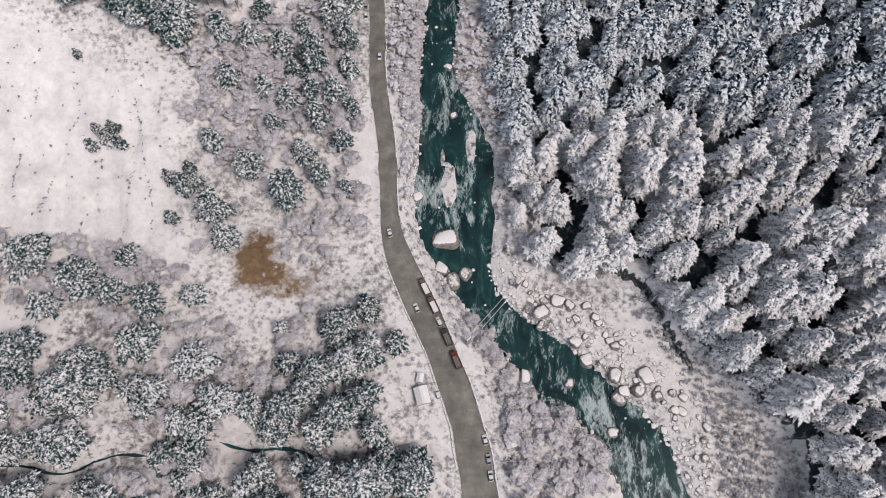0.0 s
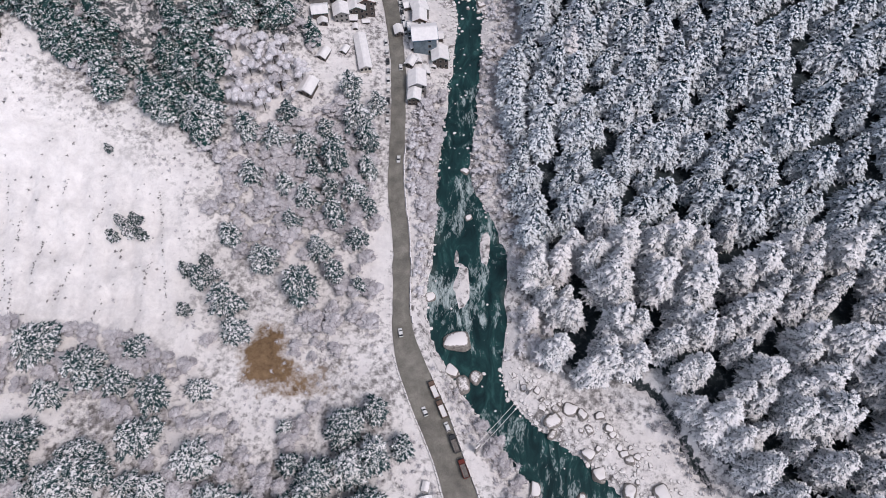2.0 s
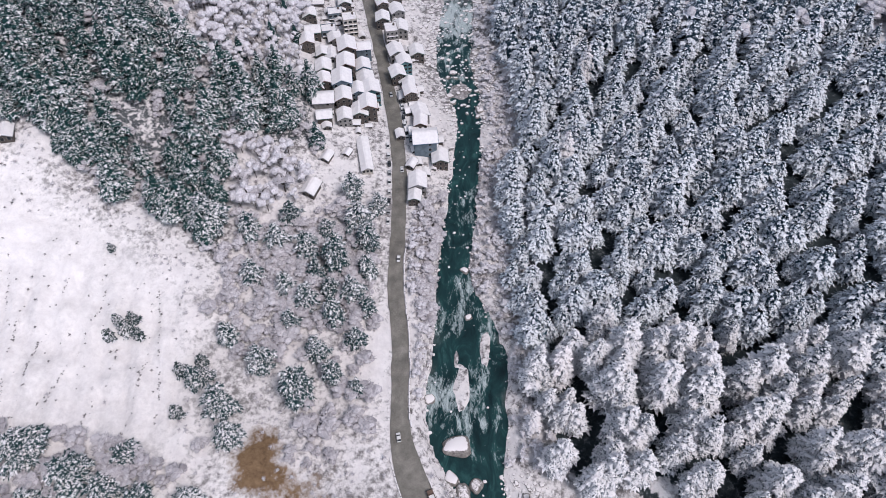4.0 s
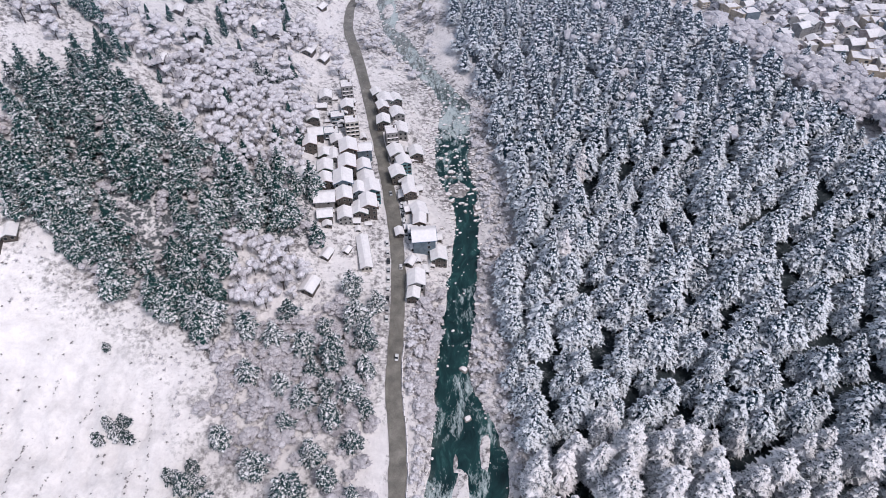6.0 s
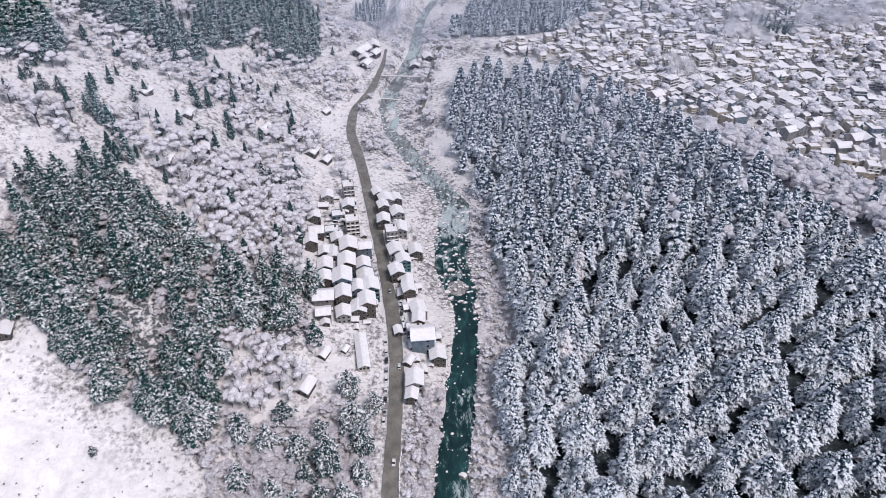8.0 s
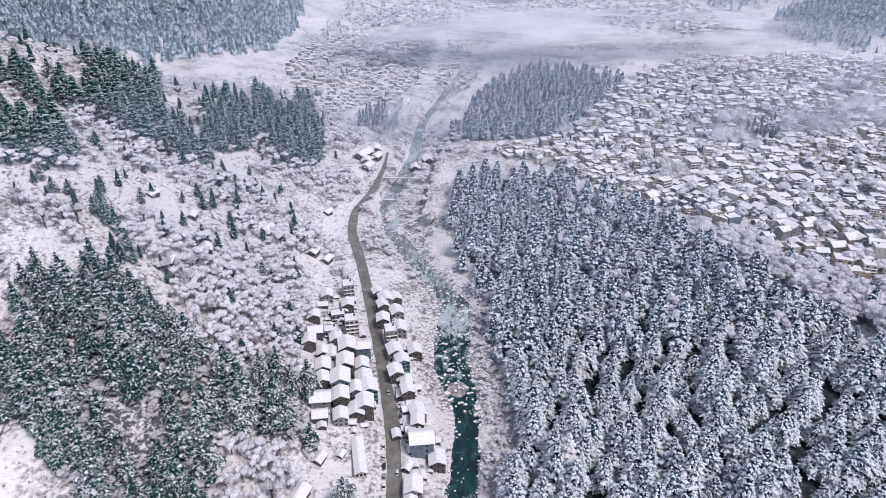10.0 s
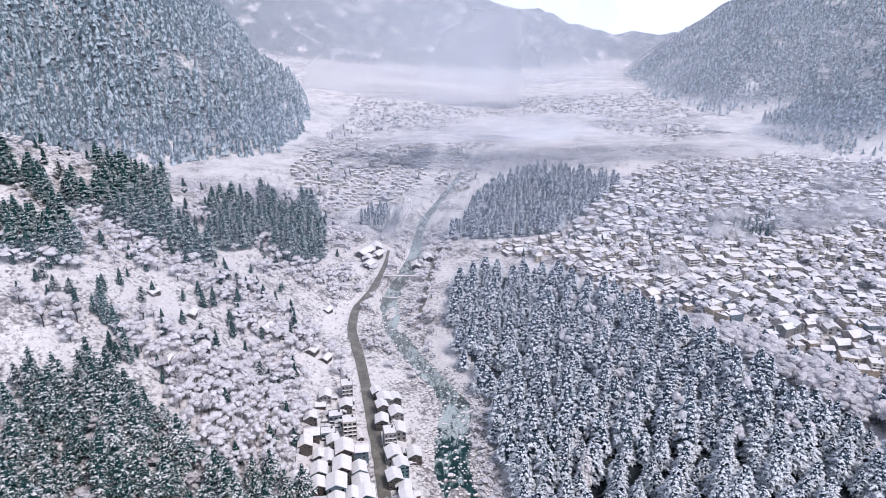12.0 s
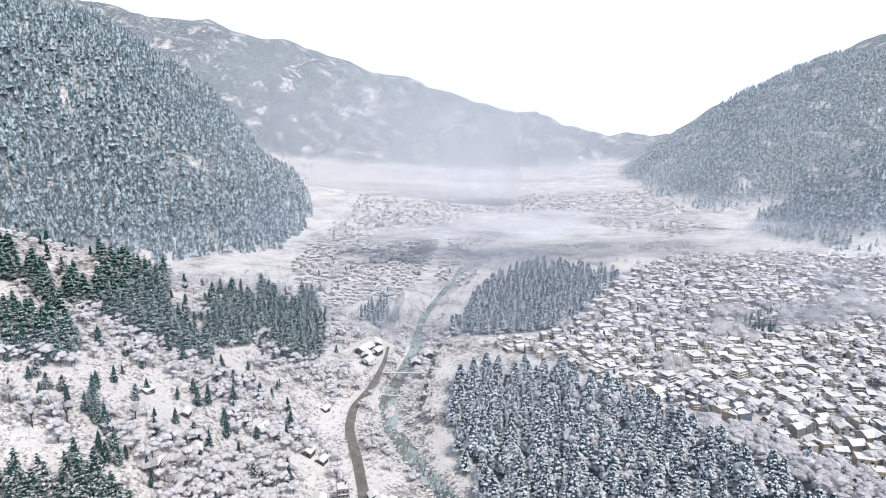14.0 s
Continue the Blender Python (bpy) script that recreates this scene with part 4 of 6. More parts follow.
strip_side = np.where(by_y.rand(900) < 0.5, 1, -1)
strip_x = smooth(strip_y, RIVER_Y, RIVER_X) + strip_side * (smooth(strip_y, RIVER_Y, RIVER_W) + 1.5 + by_y.rand(900) ** 0.8 * np.where(strip_side > 0, 17, 13))
bank_trees = clear_of(np.stack([strip_x, strip_y], -1), 6.5, 1.0)
bank_trees = bank_trees[(mottle(bank_trees[:, 0], bank_trees[:, 1], 15, 2) > -0.3) & ~((bank_trees[:, 0] < -8) & (bank_trees[:, 1] > 236))]
hump = thin(scattered([(-300, 380), (-420, 400), (-470, 560), (-380, 700), (-240, 800), (-150, 740), (-160, 700), (-220, 690), (-300, 560)], 10, 59), 0.75)
belt = np.concatenate([thin(scattered([(-163, 388), (-131, 391), (-109, 383), (-98, 334), (-95, 298), (-113, 302), (-133, 298), (-159, 320), (-175, 338), (-168, 354)], 6.4, 48, 0.46), 0.9), thin(scattered([(-123, 243), (-125, 264), (-82, 261), (-78, 238), (-91, 223), (-109, 223)], 7, 49), 0.8)])
slope_rows = np.concatenate([rows_for(bank_trees, rs, 2.4, 6.0, 1.5), rows_for(belt, rs, 9, 15, 1.05), rows_for(slope, rs, 6, 14, 1.5), rows_for(hump, rs, 5, 10, 1.5)])
frost_near = frost_near[earth_at(frost_near[:, 0], frost_near[:, 1]) < 0.22]
frost_rows = rows_for(frost_near, rs, 4.0, 8.5, 1.5)
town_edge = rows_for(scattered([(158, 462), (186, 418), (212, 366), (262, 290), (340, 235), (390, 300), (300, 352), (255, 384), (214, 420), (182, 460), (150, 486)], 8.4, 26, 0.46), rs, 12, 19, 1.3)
mixed = rows_for(thin(scattered([(60, 400), (150, 330), (215, 330), (160, 430), (120, 500), (60, 540)], 22, 27), 0.5), rs, 17, 24, 0.8)
gorge = clear_of(np.concatenate([scattered([(-90, 470), (-84, 520), (-108, 560), (-104, 700), (-40, 760), (-20, 700), (-36, 560), (-24, 470), (-8, 430), (-48, 440)], 9, 42)]), 6, 2.5)
gorge_rows = rows_for(thin(gorge, 0.8), rs, 5, 11, 1.5)
far_frost = rows_for(thin(clear_of(scattered([(-420, 600), (-160, 720), (0, 640), (260, 520), (560, 700), (420, 980), (-100, 1300), (-240, 900)], 19, 28), 12), 0.5), rs, 6, 12, 1.1)
frosted = []
for v, f, k in FROST:
    frosted.append(tagged(new("frosted_tree"), "small leafless tree white with hoar frost", "tree"))
    shared("trunk", arrays_mesh("trunk", v, f[k == 0], [M_BARK]), frosted[-1])
    tagged(shared("crown", arrays_mesh("crown", v, f[k == 1], [M_FROST]), frosted[-1]), kind="stuff")
singles = (frost_rows[:, 1] > 62) & (frost_rows[:, 1] < 178)
plant(frosted, frost_rows[singles][:290], "frosted trees beside the road")
frost_rows = np.concatenate([frost_rows[~singles], frost_rows[singles][290:]])
joined("frosted_trees", [spread(FROST[k], frost_rows[k::5]) for k in range(5)], [M_BARK, M_FROST], "leafless hillside trees white with hoar frost", "trees")
joined("frosted_copse", [spread(FROST_FAR[k], np.concatenate([slope_rows, gorge_rows, mixed, far_frost])[k::4]) for k in range(4)], [M_BARK, M_FROST_PALE], "pale frosted leafless trees on the slope and around the town", "trees")

joined("rimed_copse", [spread(RIMED[k], town_edge[k::5]) for k in range(5)], [M_BARK, M_FROST_PALE], "billowing leafless trees in pale frost below the town", "trees")

# low scrub and dead grass through the snow
MEADOW = [(-230, 0), (-230, 250), (-150, 260), (-60, 240), (-36, 260), (-20, 190), (-20, 110), (-2, 60), (10, 0)]
scrub_xy = clear_of(scattered(MEADOW, 3.4, 31))
patchy = mottle(scrub_xy[:, 0], scrub_xy[:, 1], 24, 3)
chance = np.clip(0.45 + 0.8 * patchy, 0.05, 0.95) * (1 - 0.96 * field_mask(scrub_xy[:, 0], scrub_xy[:, 1])) * (1 - 1.2 * np.clip(earth_at(scrub_xy[:, 0], scrub_xy[:, 1]), 0, 0.8))
chance = chance * step(np.abs(scrub_xy[:, 1] - brook_line(scrub_xy[:, 0])), 3, 7)
scrub_xy = scrub_xy[mask_rs.rand(len(scrub_xy)) < chance]
bank_xy = clear_of(np.concatenate([scattered([(24, 0), (20, 60), (-2, 90), (-10, 108), (30, 80), (62, 40), (66, 0)], 2.6, 32), scattered([(-19, 130), (-24, 160), (-27, 200), (-27, 255), (-8, 255), (-12, 200), (-12, 150)], 2.6, 33),
                                   scattered([(86, 84), (62, 100), (50, 98), (74, 90)], 3.4, 34), scattered([(6, 180), (4, 250), (16, 330), (24, 330), (20, 250), (20, 180)], 3.2, 35)]), 6.5, 0.3)
slope_xy = clear_of(scattered(SCRUB, 8.5, 37), 9)
slope_xy = slope_xy[(slope_xy[:, 0] < smooth(slope_xy[:, 1], ROAD_Y, ROAD_X) - 36) | (slope_xy[:, 1] > 430)]
scrub_rows = np.concatenate([rows_for(scrub_xy, rs, 1.0, 3.0, 1.7), rows_for(bank_xy, rs, 1.4, 4.4, 1.5), rows_for(slope_xy, rs, 1.4, 4.2, 1.5)])
joined("scrub", [spread(SHRUB[k], scrub_rows[k::4]) for k in range(4)], [M_BARK, M_FROST], "low frosted scrub and grass poking through snow", "scrub")
# terrace edges and saplings on the clean field
lines = []
for i in range(9):
    x0 = -212 + i * 10.5
    for k in range(70):
        y = 110 + k * 0.98 + mask_rs.uniform(-0.6, 0.6)
        if mask_rs.rand() < 0.45 + 0.4 * math.sin(i * 2.1 + k * 0.17):
            lines.append((x0 + 7 * math.sin(k * 0.031 + i) + (y - 112) * -0.06 + mask_rs.uniform(-0.5, 0.5), y))
saplings = thin(scattered([(-255, 150), (-250, 255), (-180, 224), (-140, 205), (-115, 180), (-125, 130), (-190, 110)], 6.5, 41, 0.5), 0.5)
dark_rows = np.concatenate([rows_for(np.array(lines), rs, 0.5, 1.2, 2.2), rows_for(saplings, rs, 1.0, 2.4, 1.3)])
M_THICKET = tree_snow("rimed_thicket", [(0.3, (0.07, 0.07, 0.078)), (0.55, (0.2, 0.2, 0.215)), (0.85, (0.5, 0.49, 0.51))])
M_DRY = tree_snow("dry_stems", [(0.3, (0.06, 0.053, 0.053)), (0.55, (0.14, 0.128, 0.128)), (0.85, (0.36, 0.33, 0.33))])
joined("dry_stems", [spread(SHRUB[k], dark_rows[k::4]) for k in range(4)], [M_BARK, M_DRY], "dry grass stems along terrace edges in the snowfield", "grass")

thicket = clear_of(scattered([(84, 98), (98, 82), (122, 62), (134, 36), (138, 0), (138, -30), (108, -30), (106, 10), (104, 40), (92, 68), (74, 92)], 2.4, 43), 9, 1.5)
thicket_rows = rows_for(thicket, rs, 1.6, 4.2, 1.5)
joined("bank_thicket", [spread(SHRUB[k], thicket_rows[k::4]) for k in range(4)], [M_BARK, M_THICKET], "dark leafless thicket on the bank below the cedars", "scrub")

# bare trunks on the slope
bare = [tagged(new("bare_tree"), "leafless dark tree with a forked trunk", "tree") for _ in range(2)]
for b, seed in zip(bare, (5, 9)):
    v, f, s = frost_model(400 + seed, 7, 2, 60, 0.45, 1.8)
    tv = f[s == 0]
    cv = f[s == 1]
    shared("trunk", arrays_mesh("trunk", v, tv, [M_BARK]), b)
    tagged(shared("crown", arrays_mesh("crown", v, cv, [M_FROST]), b), kind="stuff")
plant(bare, [(x, y, height(x, y) - 0.2, i * 2.3, 16, h) for i, (x, y, h) in enumerate([(-265, 363, 12), (-246, 353, 16), (-243, 366, 13), (-235, 367, 14), (-223, 384, 11), (-208, 391, 13), (-178, 356, 15), (-170, 372, 14),
     (-166, 348, 16), (-150, 340, 15), (-158, 366, 13), (-140, 362, 13), (-122, 232, 12), (-108, 232, 12), (-100, 228, 11), (-90, 236, 12), (-128, 240, 12)])], "bare trees on the slope")

# ---- woods on the mountains and the far spinney ----
SPINNEY = [(-26, 700), (20, 690), (92, 686), (150, 790), (192, 868), (150, 900), (80, 945), (8, 850)]
spin = np.concatenate([rows_for(scattered(SPINNEY, 10, 51), rs, 15, 24, 1.5), rows_for(scattered([(-128, 720), (-92, 715), (-84, 770), (-120, 780)], 9, 52), rs, 14, 20, 1.2)])
joined("spinney", [spread(FIR_SMALL[k], spin[k::6]) for k in range(6)], [M_NEEDLE, M_CEDAR], "wedge of tall snowy cedars in the town", "wood")


CRAG = [(-480, 965), (-405, 900), (-368, 1000), (-355, 1350), (-402, 1350), (-424, 1060)]


def hill_wood(name, box, gap, seed, foot, sign, reach, low, high, label):
    x0, y0, x1, y1 = box
    xy = scattered([(x0, y0), (x1, y0), (x1, y1), (x0, y1)], gap, seed)
    up = sign * inside(xy[:, 0], xy[:, 1], foot)
    if sign > 0:
        up = up + 26 * mottle(xy[:, 0], xy[:, 1], 140, 3)
    bare_rock = mottle(0.8 * xy[:, 0] + 0.6 * xy[:, 1], 0.4 * (0.8 * xy[:, 1] - 0.6 * xy[:, 0]), 55, 3)
    seen = np.abs(xy[:, 0]) < 0.75 * xy[:, 1] + 60
    keep = (up > 2 + 14 * mottle(xy[:, 0], xy[:, 1], 60, 2)) & (up < reach) & seen & (mask_rs.rand(len(xy)) < np.clip(1.1 - 0.9 * step(bare_rock, 0.35, 0.8), 0.25, 1))
    if sign > 0:
        keep &= ~in_poly(xy[:, 0], xy[:, 1], CRAG) | (mask_rs.rand(len(xy)) < 0.3)
    joined(name, [spread(FIR_TINY[k], rows_for(xy[keep], rs, 1.15 * low, 1.15 * high, 1.0)[k::4]) for k in range(4)], [M_NEEDLE, M_HAZED_HILL], label, "wood")


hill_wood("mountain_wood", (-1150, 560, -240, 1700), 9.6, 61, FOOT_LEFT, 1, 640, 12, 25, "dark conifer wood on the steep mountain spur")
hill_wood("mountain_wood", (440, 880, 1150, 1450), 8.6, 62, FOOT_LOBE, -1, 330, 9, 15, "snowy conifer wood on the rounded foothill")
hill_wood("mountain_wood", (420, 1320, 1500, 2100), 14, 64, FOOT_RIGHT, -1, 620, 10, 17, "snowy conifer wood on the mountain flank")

for proto in (*firs, *heavy, *broad, *dark_bushy, *bare, *slope_protos, *frosted):
    for o in (*proto.children_recursive, proto):
        bpy.data.objects.remove(o)


# ---- stones ----
def snow_topped(name, stops, scale, level=0.35):
    """Rock with snow lying on its upper faces."""
    m, n, l, b = material(name, 0.85)
    t = noise_node(n, l, scale, 6.0, "World")
    rock = ramp_node(n, l, t.outputs[0], stops)
    geo = n.new("ShaderNodeNewGeometry")
    sep = n.new("ShaderNodeSeparateXYZ")
    l.new(geo.outputs["Normal"], sep.inputs[0])
    add = n.new("ShaderNodeMath")
    add.operation = "MULTIPLY_ADD"
    add.inputs[1].default_value = 0.45
    l.new(t.outputs[0], add.inputs[0])
    l.new(sep.outputs[2], add.inputs[2])
    oi = n.new("ShaderNodeObjectInfo")
    add2 = n.new("ShaderNodeMath")
    add2.operation = "MULTIPLY_ADD"
    add2.inputs[1].default_value = -0.3
    l.new(oi.outputs["Random"], add2.inputs[0])
    l.new(add.outputs[0], add2.inputs[2])
    k = ramp_node(n, l, add2.outputs[0], [(level + 0.18, (0, 0, 0)), (level + 0.28, (1, 1, 1))])
    l.new(mix_node(n, l, k.outputs[0], rock.outputs[0], (0.84, 0.81, 0.80)), b.inputs["Base Color"])
    bump_node(n, l, b, t.outputs[0], 0.5, 0.2)
    return m


M_ROCK = snow_topped("boulder_rock", [(0.3, (0.12, 0.11, 0.10)), (0.55, (0.27, 0.25, 0.23)), (0.75, (0.42, 0.39, 0.36))], 0.9, 0.68)


def boulder_mesh(seed, detail=3):
    bm = bmesh.new()
    bmesh.ops.create_icosphere(bm, subdivisions=detail, radius=0.5)
    off = Vector((seed * 3.1, seed * 1.7, seed))
    for v in bm.verts:
        d = v.co.normalized()
        k = 1 + 0.30 * noise.noise(d * 1.3 + off) + 0.12 * noise.noise(d * 3.4 + off)
        # squarish, with steep sides and a flat top
        box = (abs(d.x) ** 3.4 + abs(d.y) ** 3.4 + abs(d.z) ** 3.4) ** (1 / 3.4)
        v.co = d / box * 0.42 * k
        v.co.z = max(v.co.z, -0.3) * (0.85 + 0.2 * noise.noise(off))
        # broken faces
        for n in (Vector((0.8, 0.3, 0.5)), Vector((-0.5, 0.7, 0.45)), Vector((0.1, -0.9, 0.4))):
            n = n.normalized()
            over = v.co.dot(n) - 0.40
            if over > 0:
                v.co -= n * over * 0.8
    me = bpy.data.meshes.new("boulder")
    bm.to_mesh(me)
    bm.free()
    me.materials.append(M_ROCK)
    me.polygons.foreach_set("use_smooth", [True] * len(me.polygons))
    return me


BOULDERS = [boulder_mesh(i) for i in range(6)]


def boulder(i, x, y, size, z, label, group):
    ob = tagged(new("boulder", BOULDERS[i % 6]), label, "boulder", group)
    ob.matrix_basis = Matrix.Translation((x, y, z)) @ Matrix.Rotation(i * 2.4, 4, "Z") @ Matrix.Diagonal((size, size * (0.72 + 0.06 * (i % 5)), size * (0.55 + 0.05 * (i % 4)), 1))


BIG_STONES = [(0, 120, 14), (-2, 107, 8), (3, 101.5, 9), (8, 105, 7), (-13, 140, 6), (0, 206, 5.5), (80, 63, 9), (50, 60, 5.5), (39, 88, 8.5), (46, 93, 7), (51, 91, 6.5), (68, 63, 8), (77, 57, 7), (71, 57, 6.5), (69, 54, 7),
              (32, 62, 7), (58, 35, 12), (66, 41, 6), (53, 76, 6), (57, 69, 7), (39, 83, 5.5), (58, 91, 5), (61, 86, 5), (84, 55, 5.5), (86, 42, 4)]
for i, (x, y, w) in enumerate(BIG_STONES):
    boulder(i, x, y, w * 0.95, max(height(x, y), float(river_level(y)) - 0.3) + 0.08 * w, "large rounded boulder capped with smooth snow", "boulders in the river")
stone_rs = np.random.RandomState(77)
bar_xy = np.concatenate([scattered([(22, 112), (48, 94), (72, 80), (92, 62), (104, 40), (96, 20), (88, 46), (66, 66), (40, 92), (26, 100)], 4.2, 71), scattered([(-12, 312), (8, 305), (12, 335), (0, 362), (-16, 352)], 4.5, 72),
                         scattered([(2, 180), (14, 180), (12, 240), (4, 262), (5, 225)], 6.5, 73)])
bar_xy = bar_xy[stone_rs.rand(len(bar_xy)) < 0.62][:170]
for i, (x, y) in enumerate(bar_xy):
    w = 1.4 + 3.4 * stone_rs.rand() ** 2
    boulder(i + 3, x, y, w, max(height(x, y), float(river_level(y)) - 0.2) + 0.07 * w, "snow-capped boulder on the gravel bar", "boulders on the gravel bar")


def pebble_model(seed):
    rnd = random.Random(seed)
    bm = bmesh.new()
    bmesh.ops.create_icosphere(bm, subdivisions=1, radius=0.5)
    for v in bm.verts:
        v.co *= rnd.uniform(0.75, 1.2)
        v.co.z *= 0.6
    bmesh.ops.triangulate(bm, faces=bm.faces)
    bm.verts.index_update()
    out = np.array([v.co[:] for v in bm.verts]), np.array([[v.index for v in f.verts] for f in bm.faces])
    bm.free()
    return (*out, np.zeros(len(out[1]), int))


ys = np.concatenate([stone_rs.uniform(5, 440, 2600), stone_rs.uniform(300, 640, 800)])
side = np.where(stone_rs.rand(3400) < 0.62, 1, -1)
reach = np.abs(stone_rs.normal(0, 1, 3400)) * np.where(side > 0, np.interp(ys, [0, 60, 100, 140, 300, 440, 640], [10, 16, 12, 6, 7, 12, 12]), np.interp(ys, [0, 300, 360, 640], [4.0, 4.0, 10, 10]))
xs = smooth(ys, RIVER_Y, RIVER_X) + side * (smooth(ys, RIVER_Y, RIVER_W) - 1.5 + reach + 1.5 * stone_rs.rand(3400))
instream = stone_rs.rand(3400) < np.interp(ys, [290, 330], [0.08, 0.22])
xs = np.where(instream, smooth(ys, RIVER_Y, RIVER_X) + smooth(ys, RIVER_Y, RIVER_W) * stone_rs.uniform(-1, 1, 3400), xs)
sz = (0.5 + 1.6 * stone_rs.rand(3400) ** 2.5) * np.interp(ys, [290, 360], [1.0, 1.6])
near_bar = (np.arange(3400) % 2 == 0) & (ys < 200)
ys = np.where(near_bar, 10 + (ys % 100), ys)
xs = np.where(near_bar, smooth(ys, RIVER_Y, RIVER_X) + smooth(ys, RIVER_Y, RIVER_W) - 2 + 34 * stone_rs.rand(3400) ** 1.4 * np.interp(ys, [10, 60, 95, 112], [0.8, 1.1, 0.9, 0.3]), xs)
sz = np.where(near_bar, 0.6 + 2.0 * stone_rs.rand(3400) ** 3, sz)
ok = np.abs(xs - smooth(ys, ROAD_Y, ROAD_X)) > 9
peb = np.stack([xs, ys, np.maximum(land(xs, ys), river_level(ys) - 0.15) + 0.06, stone_rs.rand(3400) * 6.28, sz, sz], -1)[ok]
joined("shore_stones", [spread(pebble_model(5 + k), peb[k::3]) for k in range(3)], [M_ROCK], "grey cobbles and small snow-dusted stones along the banks", "stones")

# ---- road furniture ----
M_CONCRETE = snow_topped("snowy_concrete", [(0.3, (0.22, 0.21, 0.2)), (0.7, (0.38, 0.36, 0.34))], 1.2, 0.5)
M_STONE = mottled("dry_stone", [(0.3, (0.10, 0.09, 0.085)), (0.7, (0.26, 0.24, 0.22))], 1.5, 0.9, 0.5, 0.1)


def along_road(y0, y1, side, gap, size, tall, name, label, base=-0.4):
    """A wall of blocks end to end beside the road."""
    ob = tagged(new(name), label, "wall", kind="structure")
    bm = bmesh.new()
    add_box(bm, 0, 0, 0, 0.55, size, tall)
    bmesh.ops.bevel(bm, geom=bm.edges[:], offset=0.06, segments=1, affect="EDGES")
    me = bpy.data.meshes.new("wall_block")
    bm.to_mesh(me)
    bm.free()
    me.materials.append(M_CONCRETE)
    for y in np.arange(y0, y1, size + 0.03):
        x = float(smooth(y, ROAD_Y, ROAD_X))
        dx = float(smooth(y + 1, ROAD_Y, ROAD_X)) - x
        shared("wall_block", me, ob, Matrix.Translation((x + side * (float(road_half(y)) + gap), y, float(road_level(y)) + base)) @ Matrix.Rotation(-math.atan(dx), 4, "Z"))


along_road(-10, 104, 1, 0.9, 3.0, 1.2, "parapet", "low snow-topped parapet along the road edge")
along_road(126, 214, 1, 0.7, 3.0, 1.1, "parapet", "low snow-topped kerb wall over the river bank")
along_road(28, 112, -1, 0.9, 2.4, 0.9, "retaining_wall", "low uneven stone edging on the uphill side")


# ---- houses ----
def plaster(name, colour):
    r, g, b = colour
    return mottled(name, [(0.3, (r * 0.6, g * 0.6, b * 0.6)), (0.5, colour), (0.75, (min(r * 1.2, 0.85), min(g * 1.2, 0.85), min(b * 1.2, 0.85)))], 0.5, 0.85, 0.2, 0.03)


M_ROOFSNOW = mottled("roof_snow", [(0.3, (0.76, 0.74, 0.74)), (0.65, (0.88, 0.86, 0.85))], 0.6, 0.8, 0.4, 0.12)
M_GLASS = material("window_glass", 0.08)[0]
M_GLASS.node_tree.nodes["Principled BSDF"].inputs["Base Color"].default_value = (0.02, 0.025, 0.03, 1)
M_FRAME = mottled("window_frame", [(0.3, (0.22, 0.2, 0.18)), (0.7, (0.4, 0.37, 0.33))], 4.0)
M_WOOD = mottled("weathered_wood", [(0.3, (0.05, 0.042, 0.036)), (0.7, (0.16, 0.135, 0.115))], 1.4, 0.85, 0.4, 0.05)
WALLS = {"cream": plaster("cream_plaster", (0.50, 0.47, 0.42)), "grey": plaster("grey_concrete", (0.27, 0.26, 0.25)), "dark": plaster("dark_boards", (0.10, 0.085, 0.075)), "teal": plaster("teal_paint", (0.10, 0.21, 0.23)),
         "pink": plaster("pink_plaster", (0.36, 0.30, 0.28)), "ochre": plaster("ochre_plaster", (0.40, 0.34, 0.25)), "slate": plaster("slate_paint", (0.15, 0.19, 0.22))}
SHEETS = {"rust": plaster("rusty_sheet", (0.20, 0.10, 0.065)), "blue": plaster("blue_sheet", (0.07, 0.14, 0.22)), "green": plaster("green_sheet", (0.07, 0.15, 0.12)), "zinc": plaster("zinc_sheet", (0.25, 0.26, 0.27))}


def prism(bm, pts, y0, y1):
    """Pushes a polygon in x, z from y0 to y1."""
    a = [bm.verts.new((x, y0, z)) for x, z in pts]
    b = [bm.verts.new((x, y1, z)) for x, z in pts]
    bm.faces.new(a)
    bm.faces.new(b[::-1])
    for i in range(len(a)):
        j = (i + 1) % len(a)
        bm.faces.new((a[j], a[i], b[i], b[j]))


def window_mesh(w, h):
    bm = bmesh.new()
    add_box(bm, 0, -0.03, -h / 2, w + 0.2, 0.06, h + 0.2, 0, 1)
    add_box(bm, 0, -0.045, -h / 2 + 0.1, w, 0.06, h, 0, 0)
    me = bpy.data.meshes.new("window")
    bm.to_mesh(me)
    bm.free()
    me.materials.append(M_GLASS)
    me.materials.append(M_FRAME)
    return me


WINDOW, WINDOW_WIDE = window_mesh(1.1, 1.3), window_mesh(2.0, 1.4)


